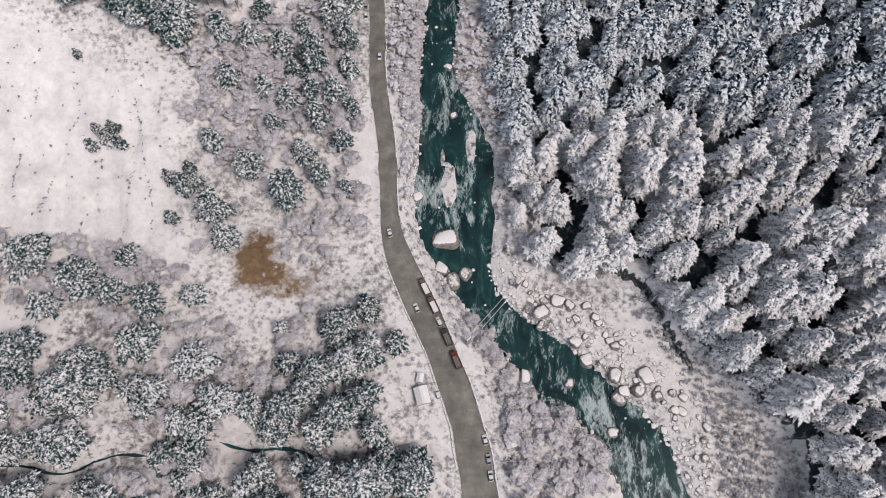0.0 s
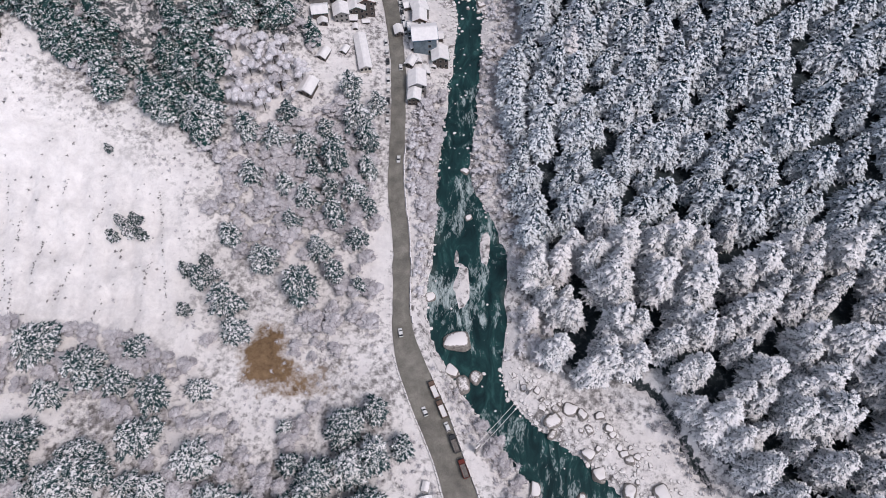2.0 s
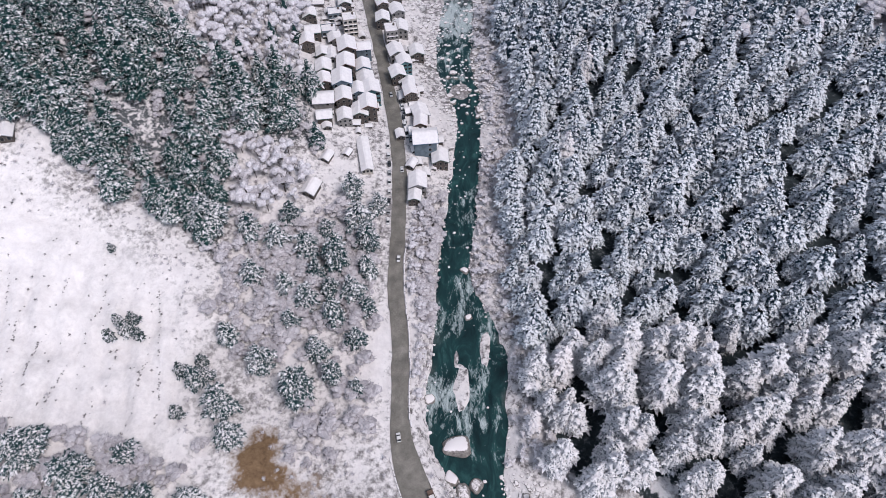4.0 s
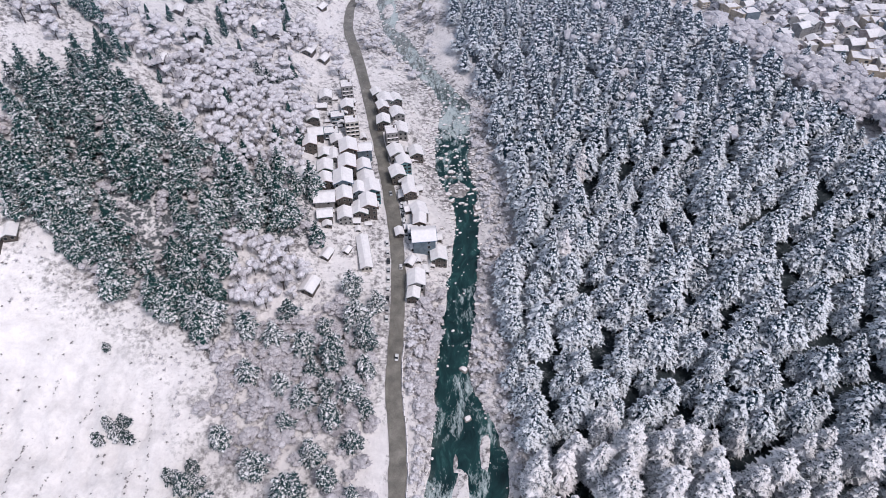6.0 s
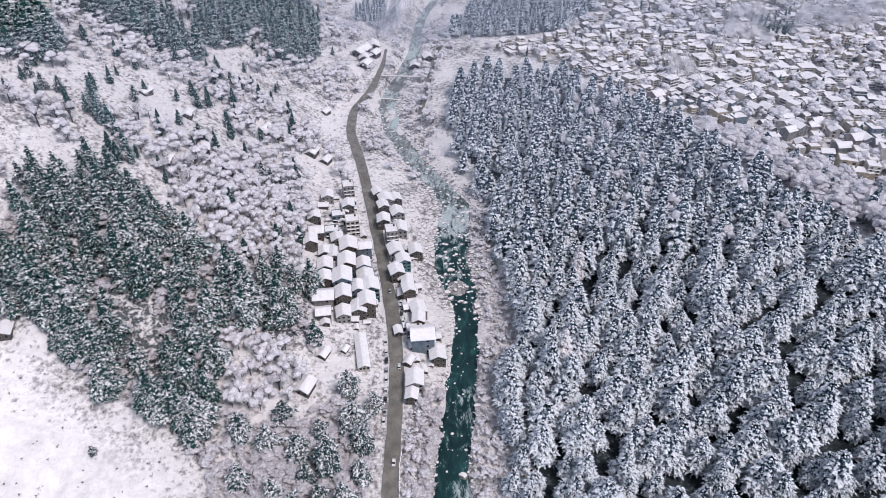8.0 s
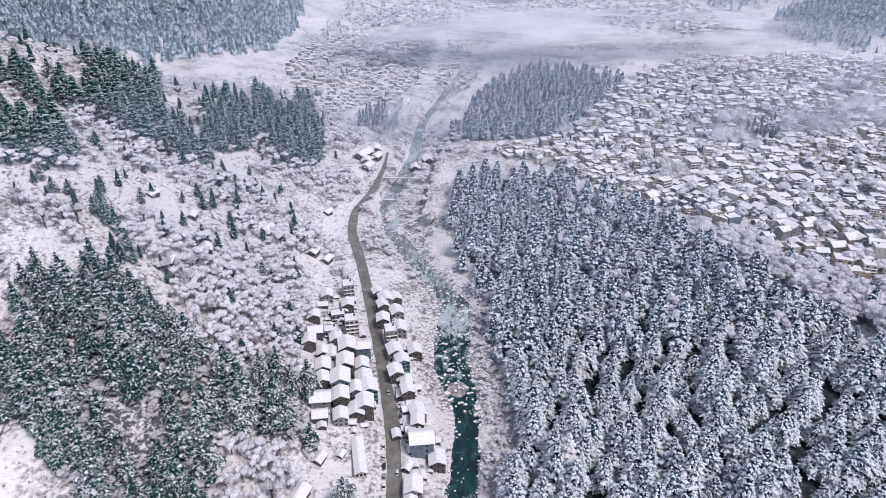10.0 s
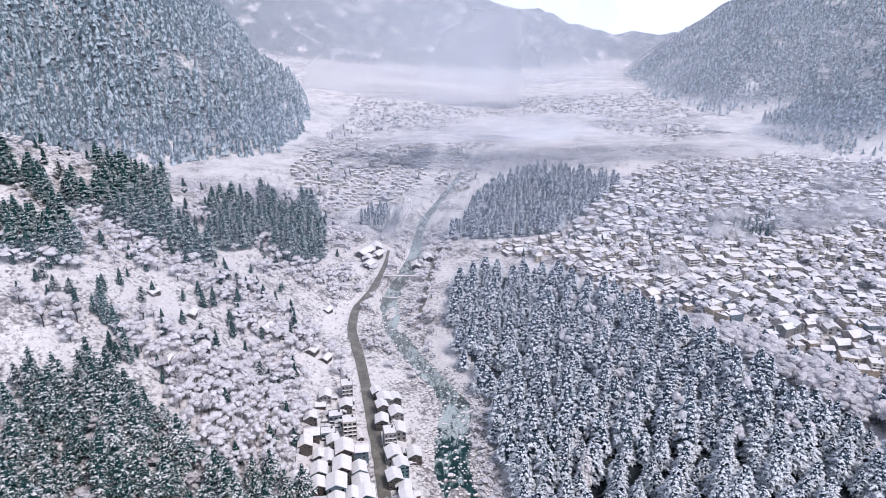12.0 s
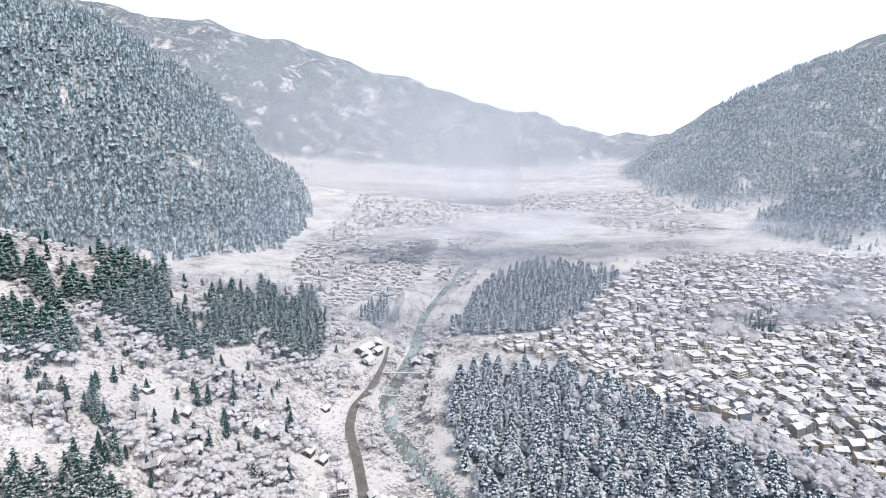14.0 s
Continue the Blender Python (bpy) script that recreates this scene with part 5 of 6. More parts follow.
def house(w, d, storeys, kind, wall, sheet, label, wide=False, few=False):
    """A house at the origin, its front to -y. Gable roofs run front to back."""
    ob = tagged(new("house"), label, "house")
    tall = 2.9 * storeys
    rise = w * 0.24 if kind == "gable" else 0.0
    bm = bmesh.new()
    if kind == "gable":
        prism(bm, [(-w / 2, -5), (w / 2, -5), (w / 2, tall), (0, tall + rise), (-w / 2, tall)], -d / 2, d / 2)
    else:
        add_box(bm, 0, 0, -5, w, d, tall + 5)
    bmesh.ops.recalc_face_normals(bm, faces=bm.faces)
    part("wall", bm, WALLS[wall], ob)
    if kind == "gable":
        e, o = 0.7, 0.8
        k = rise / (w / 2)
        z0 = tall - k * e
        bm = bmesh.new()
        prism(bm, [(-w / 2 - e, z0 + 0.02), (0, tall + rise + 0.02), (w / 2 + e, z0 + 0.02), (w / 2 + e, z0 + 0.16), (0, tall + rise + 0.16), (-w / 2 - e, z0 + 0.16)], -d / 2 - o, d / 2 + o)
        bmesh.ops.recalc_face_normals(bm, faces=bm.faces)
        roof = part("roof", bm, SHEETS[sheet], ob)
        bm = bmesh.new()
        e2 = e - 0.12
        z1 = tall - k * e2
        prism(bm, [(-w / 2 - e2, z1 + 0.165), (0, tall + rise + 0.165), (w / 2 + e2, z1 + 0.165), (w / 2 + e2 - 0.1, z1 + 0.45), (0.5, tall + rise + 0.42), (-0.5, tall + rise + 0.42), (-w / 2 - e2 + 0.1, z1 + 0.45)], -d / 2 - o + 0.15, d / 2 + o - 0.15)
        bmesh.ops.recalc_face_normals(bm, faces=bm.faces)
        part("snow_layer", bm, M_ROOFSNOW, roof, "thick even snow")
    else:
        bm = bmesh.new()
        for sx, sy, lx, ly in ((0, -d / 2 + 0.1, w, 0.2), (0, d / 2 - 0.1, w, 0.2), (-w / 2 + 0.1, 0, 0.2, d - 0.4), (w / 2 - 0.1, 0, 0.2, d - 0.4)):
            add_box(bm, sx, sy, tall, lx, ly, 0.8)
        part("parapet", bm, WALLS[wall], ob)
        bm = bmesh.new()
        add_box(bm, 0, 0, tall + 0.004, w - 0.42, d - 0.42, 0.4)
        part("snow_layer", bm, M_ROOFSNOW, ob, "snow lying on the flat roof")
        bm = bmesh.new()
        bmesh.ops.create_cone(bm, cap_ends=True, segments=12, radius1=0.7, radius2=0.62, depth=1.3, matrix=Matrix.Translation((w * 0.25, d * 0.2, tall + 1.0)))
        part("water_tank", bm, M_WOOD, ob, "dark roof water tank")
    pane = WINDOW_WIDE if wide else WINDOW
    for s in range(storeys):
        z = 2.9 * s + 1.7
        for x in ([-w * 0.25, w * 0.25] if few else list(np.linspace(-w * 0.34, w * 0.34, 3))):
            shared("window", pane, ob, Matrix.Translation((x, -d / 2, z)))
        if not few:
            for sgn in (-1, 1):
                shared("window", pane, ob, Matrix.Translation((sgn * w / 2, -d * 0.2, z)) @ Matrix.Rotation(sgn * math.pi / 2, 4, "Z"))
        if s and kind == "flat":
            bm = bmesh.new()
            add_box(bm, 0, -d / 2 - 0.45, 2.9 * s - 0.06, w * 0.9, 0.9, 0.14)
            part("balcony", bm, M_CONCRETE, ob)
    return ob


G = "house with dark gable wall and snow-covered pitched roof"
VILLAGE = [house(8.4, 9.5, 3, "gable", "dark", "rust", "three-storey timber " + G), house(8.0, 9, 2, "gable", "grey", "zinc", "two-storey concrete " + G), house(8.6, 9.5, 3, "gable", "slate", "blue", "slate-coloured three-storey house with a snowy gable roof"),
           house(7.4, 8, 2, "gable", "dark", "green", "small boarded house under a white gable roof"), house(8.8, 9, 3, "gable", "teal", "zinc", "teal-painted house under a snowy gable roof", True)]
FLAT = [house(9, 9, 4, "flat", "cream", "zinc", "cream four-storey building with balconies and flat snowy roof", True), house(8, 10, 4, "flat", "grey", "zinc", "grey concrete block with a flat snowy roof"),
        house(9.5, 8, 2, "flat", "slate", "zinc", "low shop building with a flat snowy roof", True)]
TOWN = [house(11, 10, 2, "gable", "cream", "rust", "cream town house with a snowy pitched roof", True, True), house(9.5, 11, 3, "gable", "grey", "green", "grey town house with a snowy pitched roof", False, True),
        house(12, 11, 3, "flat", "ochre", "zinc", "ochre guest house with a flat white roof", True, True), house(11, 12, 4, "flat", "cream", "zinc", "tall cream hotel with a flat white roof", True, True),
        house(10, 9, 2, "gable", "dark", "blue", "dark timber town house under white roof", False, True), house(12, 10, 3, "gable", "pink", "rust", "pinkish town house with a snow-covered roof", True, True),
        house(10, 12, 3, "flat", "slate", "zinc", "slate-grey building with a flat snowy roof", False, True)]


def road_turn(y):
    return math.atan2(float(smooth(y + 6, ROAD_Y, ROAD_X) - smooth(y - 6, ROAD_Y, ROAD_X)), 12.0)


def settle(proto, x, y, turn, size, group, sink=0.0):
    z = min(height(x + dx, y + dy) for dx, dy in ((-3, -3), (3, -3), (-3, 3), (3, 3), (0, 0)))
    ob = copy_thing(proto, Matrix.Identity(4))
    ob.matrix_basis = Matrix.Translation((x, y, z + 0.2 - sink)) @ Matrix.Rotation(turn, 4, "Z") @ Matrix.Diagonal((size, size, size, 1))
    ob["group"] = group
    return ob


UPHILL = [(-81, 314, 0), (-72, 315, 2), (-78, 300, 1), (-70, 303, 0), (-84, 327, 3), (-71, 330, 0), (-62, 333, 2), (-80, 339, 1), (-72, 345, 0), (-63, 350, 2), (-60, 323, 1), (-62, 311, 2), (-54, 313, 4), (-76, 288, 3),
          (-68, 291, 1), (-60, 296, 3), (-54, 300, 0), (-88, 341, 3), (-95, 400, 1), (-80, 394, 3), (-96, 359, 3), (-81, 357, 1), (-95, 345, 0), (-99, 375, 3), (-92, 312, 3)]
RIVERSIDE = [(-61, 404, 1), (-53, 406, 3), (-60, 395, 0), (-52, 391, 1), (-58, 381, 3), (-47, 351, 1), (-43, 341, 4), (-44, 331, 3), (-37, 325, 1), (-37, 315, 0), (-30, 302, 1), (-28, 293, 0), (-18, 272, 3),
             (-27, 251, 1), (-35, 356, 3), (-47, 374, 1), (-66, 413, 3), (-28, 242, 3)]
for x, y, k in UPHILL:
    settle(VILLAGE[k], x - 1.5 + 1.2 * math.sin(y), y, -road_turn(y) + 0.06 * math.sin(x * 3.7 + y) + (1.571 if (int(-x) + int(y)) % 7 == 0 else 0), 1.04 + 0.14 * math.sin(x * 5.3), "village houses above the road")
for x, y, k in RIVERSIDE:
    settle(VILLAGE[k], x + 1.5 + math.sin(y), y, -road_turn(y) + 0.12 * math.sin(x * 2.9 + y), 0.95 + 0.14 * math.sin(x * 4.1), "village houses beside the river")
for x, y, k in ((-76, 371, 0), (-88, 364, 2), (-87, 382, 2), (-85, 410, 1), (-50, 364, 1), (-29, 286.5, 2)):
    settle(FLAT[k], x, y, -road_turn(y), 0.95, "flat-roofed village buildings")
settle(VILLAGE[2], -24, 279, -road_turn(280) + 1.571, 1.25, "village houses beside the river")
# the long shed and the small huts
LONG = house(5.6, 24, 1, "gable", "cream", "zinc", "long low shed with a white gable roof")
HUT = house(4.6, 6, 1, "gable", "dark", "zinc", "small snow-roofed timber hut on the slope", False, True)
settle(LONG, -55, 268, -road_turn(268) + 0.1, 1.0, "sheds")
for x, y, s in ((-74, 263, 1.0), (-64, 268, 0.7), (-78, 239, 1.4), (-30, 265, 0.9), (-9, 53, 0.95), (-10, 60, 0.5), (25, 37, 0.8), (-222, 232, 1.8), (-216, 238, 1.3), (-173, 394, 1.5), (-193, 425, 1.3), (-184, 366, 1.3), (-219, 428, 1.2), (-140, 453, 1.4),
                (-151, 452, 1.5), (-131, 462, 1.3), (-118, 451, 1.5), (-108, 449, 1.3), (-122, 521, 1.2), (-38, 286, 0.9), (-112, 640, 2.0), (-101, 662, 2.2), (-103, 621, 1.8), (-108, 650, 2.0), (-98, 648, 1.7), (-106, 632, 1.8), (-58, 640, 1.8), (-47, 652, 1.7)):
    settle(HUT, x, y, 0.35 * math.sin(x * 1.3), s, "huts and cottages")

# outhouses squeezed between the village houses
shed_rs = np.random.RandomState(88)
yards = np.concatenate([scattered([(-58, 284), (-50, 300), (-58, 335), (-70, 372), (-84, 412), (-100, 400), (-100, 350), (-92, 305), (-80, 282)], 8.5, 89), scattered([(-30, 240), (-22, 250), (-14, 275), (-22, 300), (-28, 330), (-40, 372), (-54, 412), (-62, 408), (-48, 365), (-38, 310), (-30, 270)], 6.5, 90)])
yards = clear_of(yards, 7.5, 2.5)
for x, y in yards[shed_rs.rand(len(yards)) < 0.75]:
    settle(HUT, x, y, -road_turn(y) + 1.571 * shed_rs.randint(2) + shed_rs.uniform(-0.15, 0.15), 0.5 + 0.55 * shed_rs.rand(), "outhouses in the village")

# the town on the terrace
town_xy = scattered(TOWN_GROUND, 9.8, 81, 0.46)
town_rs = np.random.RandomState(82)
lanes = mottle(town_xy[:, 0], town_xy[:, 1], 55, 2)
town_xy = town_xy[(np.abs(lanes) > 0.045) & (town_rs.rand(len(town_xy)) < 0.86)]
town_xy = town_xy[np.argsort(np.hypot(town_xy[:, 0], town_xy[:, 1]))]
turns = 0.25 + 0.5 * mottle(town_xy[:, 0], town_xy[:, 1], 120, 1) + np.where(town_rs.rand(len(town_xy)) < 0.4, 1.571, 0) + town_rs.uniform(-0.25, 0.25, len(town_xy))
for i, ((x, y), turn) in enumerate(zip(town_xy[:140], turns)):
    settle(TOWN[int(town_rs.randint(7))], x, y, turn, 0.46 + 0.5 * town_rs.rand() ** 1.5, "town houses on the terrace", 0.5)


def far_house_model(w, d, tall, pitched):
    """A plain town house for the distance: walls, windows, snowy roof."""
    v, f, s = [], [], []

    def quad(a, b, c, e, slot):
        n = len(v)
        v.extend((a, b, c, e))
        f.extend(((n, n + 1, n + 2), (n, n + 2, n + 3)))
        s.extend((slot, slot))

    x, y = w / 2, d / 2
    corners = [(-x, -y), (x, -y), (x, y), (-x, y)]
    n = len(v)
    v.extend([(a, b, -3) for a, b in corners] + [(a, b, tall) for a, b in corners])
    for i in range(4):
        j = (i + 1) % 4
        f.extend(((n + i, n + j, n + 4 + j), (n + i, n + 4 + j, n + 4 + i)))
        s.extend((0, 0))
    h = w * 0.22 if pitched else 0.35
    if pitched:
        quad((-x - 0.6, -y - 0.6, tall - 0.2), (0, -y - 0.6, tall + h), (0, y + 0.6, tall + h), (-x - 0.6, y + 0.6, tall - 0.2), 1)
        quad((0, -y - 0.6, tall + h), (x + 0.6, -y - 0.6, tall - 0.2), (x + 0.6, y + 0.6, tall - 0.2), (0, y + 0.6, tall + h), 1)
        f.append((len(v), len(v) + 1, len(v) + 2)), s.append(0)
        v.extend(((-x, -y, tall), (x, -y, tall), (0, -y, tall + h)))
    else:
        quad((-x, -y, tall + h), (x, -y, tall + h), (x, y, tall + h), (-x, y, tall + h), 1)
        for (a, b), (c, e) in zip(corners, corners[1:] + corners[:1]):
            quad((a, b, tall + 0.002), (c, e, tall + 0.002), (c, e, tall + h), (a, b, tall + h), 1)
    for z in np.arange(1.0, tall - 1.2, 2.9):
        for cx, half in ((-w * 0.27, 0.11 * w), (w * 0.07, 0.07 * w), (w * 0.34, 0.07 * w)):
            quad((cx - half, -y - 0.04, z), (cx + half, -y - 0.04, z), (cx + half, -y - 0.04, z + 1.4), (cx - half, -y - 0.04, z + 1.4), 2)
        quad((-x - 0.3, -y - 0.9, z - 0.45), (x + 0.3, -y - 0.9, z - 0.45), (x + 0.3, -y, z - 0.4), (-x - 0.3, -y, z - 0.4), 1)
        quad((-x - 0.04, 0.3 * d, z), (-x - 0.04, -0.3 * d, z), (-x - 0.04, -0.3 * d, z + 1.3), (-x - 0.04, 0.3 * d, z + 1.3), 2)
    # a lean-to at the side
    ax, low_top = x + 0.32 * w, tall * 0.55
    quad((x, -y * 0.7, -3), (ax, -y * 0.7, -3), (ax, -y * 0.7, low_top - 0.5), (x, -y * 0.7, low_top), 0)
    quad((ax, -y * 0.7, -3), (ax, y * 0.8, -3), (ax, y * 0.8, low_top - 0.5), (ax, -y * 0.7, low_top - 0.5), 0)
    quad((x, -y * 0.7 - 0.4, low_top), (ax + 0.4, -y * 0.7 - 0.4, low_top - 0.5), (ax + 0.4, y * 0.8, low_top - 0.5), (x, y * 0.8, low_top), 1)
    return np.array(v), np.array(f), np.array(s)


M_FARWALL = tree_snow("far_house_walls", [(0.3, (0.085, 0.105, 0.12)), (0.45, (0.19, 0.192, 0.19)), (0.58, (0.36, 0.335, 0.295)), (0.8, (0.6, 0.54, 0.45))], 0.02)
FAR_HOUSES = [far_house_model(10, 10, 5.8, True), far_house_model(11, 9, 8.7, True), far_house_model(11, 12, 8.7, False), far_house_model(9, 8, 5.8, True), far_house_model(12, 10, 11.6, False)]
rest = town_xy[140:]
left_town = clear_of(thin(scattered([(-250, 870), (-170, 735), (-130, 790), (-96, 800), (-78, 900), (-5, 890), (-12, 1115), (-120, 1180), (-255, 1080)], 8.4, 83, 0.48), 0.75), 10, 4)
far_town = thin(scattered([(-240, 1200), (20, 1130), (300, 1000), (430, 1150), (430, 1700), (-300, 1800)], 15, 84, 0.48), 0.6)
both_xy = np.concatenate([rest, left_town, far_town])
far_size = np.concatenate([np.ones(len(rest)), np.full(len(left_town) + len(far_town), 0.72)])
hrows = np.stack([both_xy[:, 0], both_xy[:, 1], land(both_xy[:, 0], both_xy[:, 1]) + 0.2, 0.3 + 0.6 * mottle(both_xy[:, 0], both_xy[:, 1], 120, 1) + np.where(town_rs.rand(len(both_xy)) < 0.4, 1.571, 0),
                  (town_rs.uniform(0.38, 0.9, len(both_xy)) + 0.5 * (town_rs.rand(len(both_xy)) < 0.09)) * far_size, town_rs.uniform(0.35, 0.85, len(both_xy)) * far_size * np.where(far_size < 1, 0.75, 1)], -1)
joined("distant_houses", [spread(FAR_HOUSES[k], hrows[k::5]) for k in range(5)], [M_FARWALL, M_ROOFSNOW, M_GLASS], "crowded distant town houses with white roofs", "houses")

# trees between the houses
garden = thin(scattered(TOWN_GROUND, 12, 86, 0.48), 0.6)
garden_rows = rows_for(np.concatenate([garden, clear_of(thin(scattered([(-250, 870), (-170, 735), (-130, 790), (-96, 800), (-78, 900), (-5, 890), (20, 1130), (300, 1000), (430, 1150), (400, 1400), (-260, 1400), (-255, 1080)], 20, 85), 0.55), 10, 4)]), rs, 7, 14, 1.2)
joined("garden_trees", [spread((RIMED if k % 2 else FROST_FAR)[k], garden_rows[k::4]) for k in range(4)], [M_BARK, M_FROST_PALE], "frosted trees standing between the town houses", "trees")
joined("garden_conifers", [spread(FIR_SMALL[0], garden_rows[3::5] + np.array([4, 3, 0, 0, 0, 0])), spread(FIR_SMALL[1], rows_for(scattered([(262, 640), (300, 650), (310, 700), (262, 690)], 9, 87), rs, 12, 18, 0.9))], [M_NEEDLE, M_SLOPE], "dark conifers between the town houses", "trees")

# ---- vehicles ----
PAINT = {k: mottled(k + "_paint", [(0.3, tuple(0.9 * q for q in c)), (0.7, c)], 2.0, 0.3, 0, 0) for k, c in (("white", (0.75, 0.75, 0.74)), ("silver", (0.4, 0.41, 0.42)), ("dark", (0.05, 0.055, 0.06)), ("red", (0.16, 0.04, 0.03)), ("brown", (0.16, 0.11, 0.085)))}
M_TYRE = mottled("rubber", [(0.3, (0.02, 0.02, 0.02)), (0.7, (0.04, 0.04, 0.04))], 6.0, 0.9)


def wheel_mesh(r, w):
    bm = bmesh.new()
    bmesh.ops.create_cone(bm, cap_ends=True, segments=14, radius1=r, radius2=r, depth=w, matrix=Matrix.Rotation(math.pi / 2, 4, "Y"))
    me = bpy.data.meshes.new("wheel")
    bm.to_mesh(me)
    bm.free()
    me.materials.append(M_TYRE)
    return me


WHEEL, TRUCK_WHEEL = wheel_mesh(0.32, 0.2), wheel_mesh(0.5, 0.3)


def side_shape(profile, half, mat, name, parent, bevel=0.08):
    """A body with the given side view (y, z), across x."""
    bm = bmesh.new()
    a = [bm.verts.new((-half, y, z)) for y, z in profile]
    b = [bm.verts.new((half, y, z)) for y, z in profile]
    bm.faces.new(a)
    bm.faces.new(b[::-1])
    for i in range(len(a)):
        j = (i + 1) % len(a)
        bm.faces.new((a[j], a[i], b[i], b[j]))
    bmesh.ops.recalc_face_normals(bm, faces=bm.faces)
    bmesh.ops.bevel(bm, geom=bm.edges[:], offset=bevel, segments=1, affect="EDGES")
    return part(name, bm, mat, parent)


def car(paint, label, van=False):
    ob = tagged(new("car"), label, "car")
    roof = 1.85 if van else 1.48
    side_shape([(-1.95, 0.35), (1.95, 0.35), (2.0, 0.75), (1.2, 0.95), (-1.95, 0.98)], 0.84, PAINT[paint], "body", ob)
    side_shape([(1.15, 0.93), (0.55, roof - 0.04), (-1.75, roof - 0.04), (-1.92, 0.93)] if van else [(1.05, 0.93), (0.35, roof - 0.04), (-1.2, roof - 0.04), (-1.8, 0.93)], 0.74, M_GLASS, "cabin_glass", ob, 0.05)
    bm = bmesh.new()
    add_box(bm, 0, -0.6 if van else -0.42, roof - 0.06, 1.4, 2.3 if van else 1.5, 0.1)
    bmesh.ops.bevel(bm, geom=bm.edges[:], offset=0.04, segments=1, affect="EDGES")
    part("roof", bm, PAINT[paint], ob)
    for x in (-0.78, 0.78):
        for y in (-1.25, 1.25):
            shared("wheel", WHEEL, ob, Matrix.Translation((x, y, 0.32)))
    return ob


def truck(paint, load, label):
    ob = tagged(new("truck"), label, "truck")
    side_shape([(1.9, 0.6), (3.6, 0.6), (3.65, 1.6), (3.4, 2.6), (1.9, 2.6)], 1.15, PAINT[paint], "cab", ob)
    bm = bmesh.new()
    add_box(bm, 0, 3.63, 1.65, 1.9, 0.12, 0.7)
    part("windscreen", bm, M_GLASS, ob)
    bm = bmesh.new()
    add_box(bm, 0, -0.9, 0.75, 2.35, 5.3, 0.25)
    for x in (-1.12, 1.12):
        add_box(bm, x, -0.9, 1.0, 0.1, 5.3, 1.3)
    for y in (-3.5, 1.7):
        add_box(bm, 0, y, 1.0, 2.14, 0.1, 1.3)
    part("cargo_bed", bm, PAINT[paint], ob)
    bm = bmesh.new()
    add_box(bm, 0, -0.9, 1.004, 2.1, 5.05, 0.8)
    part("load", bm, load, ob)
    for x in (-1.0, 1.0):
        for y in (-2.7, -1.5, 2.6):
            shared("wheel", TRUCK_WHEEL, ob, Matrix.Translation((x, y, 0.5)))
    return ob


CARS = [car("white", "small white car on the wet road"), car("white", "white van parked by the road", True), car("silver", "silver car parked at the roadside"), car("dark", "dark car parked at the roadside")]
TRUCKS = [truck("brown", M_ROOFSNOW, "parked truck with snow in its bed"), truck("dark", M_STONE, "dark truck parked by the parapet"), truck("red", M_STONE, "rust-red truck parked by the parapet")]


def park(proto, y, off, group, back=False, x=None):
    x = float(smooth(y, ROAD_Y, ROAD_X)) + off if x is None else x
    ob = copy_thing(proto, Matrix.Identity(4))
    on_road = abs(x - float(smooth(y, ROAD_Y, ROAD_X))) < 7
    z = float(road_level(y)) + 0.02 if on_road and abs(x - float(smooth(y, ROAD_Y, ROAD_X))) < float(road_half(y)) else height(x, y)
    ob.matrix_basis = Matrix.Translation((x, y, z)) @ Matrix.Rotation(-road_turn(y) + (math.pi if back else 0), 4, "Z")
    ob["group"] = group


for y, off, k, back in ((120, -1.0, 0, False), (88, -2.2, 0, False), (206, 1.2, 0, True), (262, 1.4, 0, False), (318, 0.8, 2, True), (82.5, 4.4, 1, False), (37, 5.6, 0, False), (30, 5.4, 2, False), (24, 5.2, 0, False)):
    park(CARS[k], y, off, "cars on the road", back)
for y, off, k in ((96.5, 5.0, 0), (89, 5.0, 0), (76, 4.6, 1), (67, 4.6, 2)):
    park(TRUCKS[k], y, off, "trucks by the parapet")
for i in range(11):
    park(CARS[(i * 3) % 4], 285 + i * 3.1, 5.3 if i % 2 else 5.9, "cars parked in the village", i % 3 == 0)
for i in range(9):
    park(CARS[(i * 5 + 1) % 4], 228 + i * 6.3, -5.2, "cars parked in the village", i % 2 == 0)
park(CARS[1], 54, -7.5, "cars on the road", False)

# ---- crossings ----
M_STEEL = mottled("galvanised_steel", [(0.3, (0.3, 0.3, 0.31)), (0.7, (0.5, 0.5, 0.51))], 3.0, 0.5, 0, 0, metal=0.6)


def tube(name, pts, r, mat, parent):
    cu = bpy.data.curves.new(name, "CURVE")
    cu.dimensions, cu.bevel_depth, cu.bevel_resolution = "3D", r, 1
    sp = cu.splines.new("POLY")
    sp.points.add(len(pts) - 1)
    for p, c in zip(sp.points, pts):
        p.co = (*c, 1)
    ob = new(name, cu)
    cu.materials.append(mat)
    me = bpy.data.meshes.new_from_object(ob.evaluated_get(bpy.context.evaluated_depsgraph_get()))
    bpy.data.objects.remove(ob)
    me.materials.clear()
    me.materials.append(mat)
    return shared(name, me, parent)


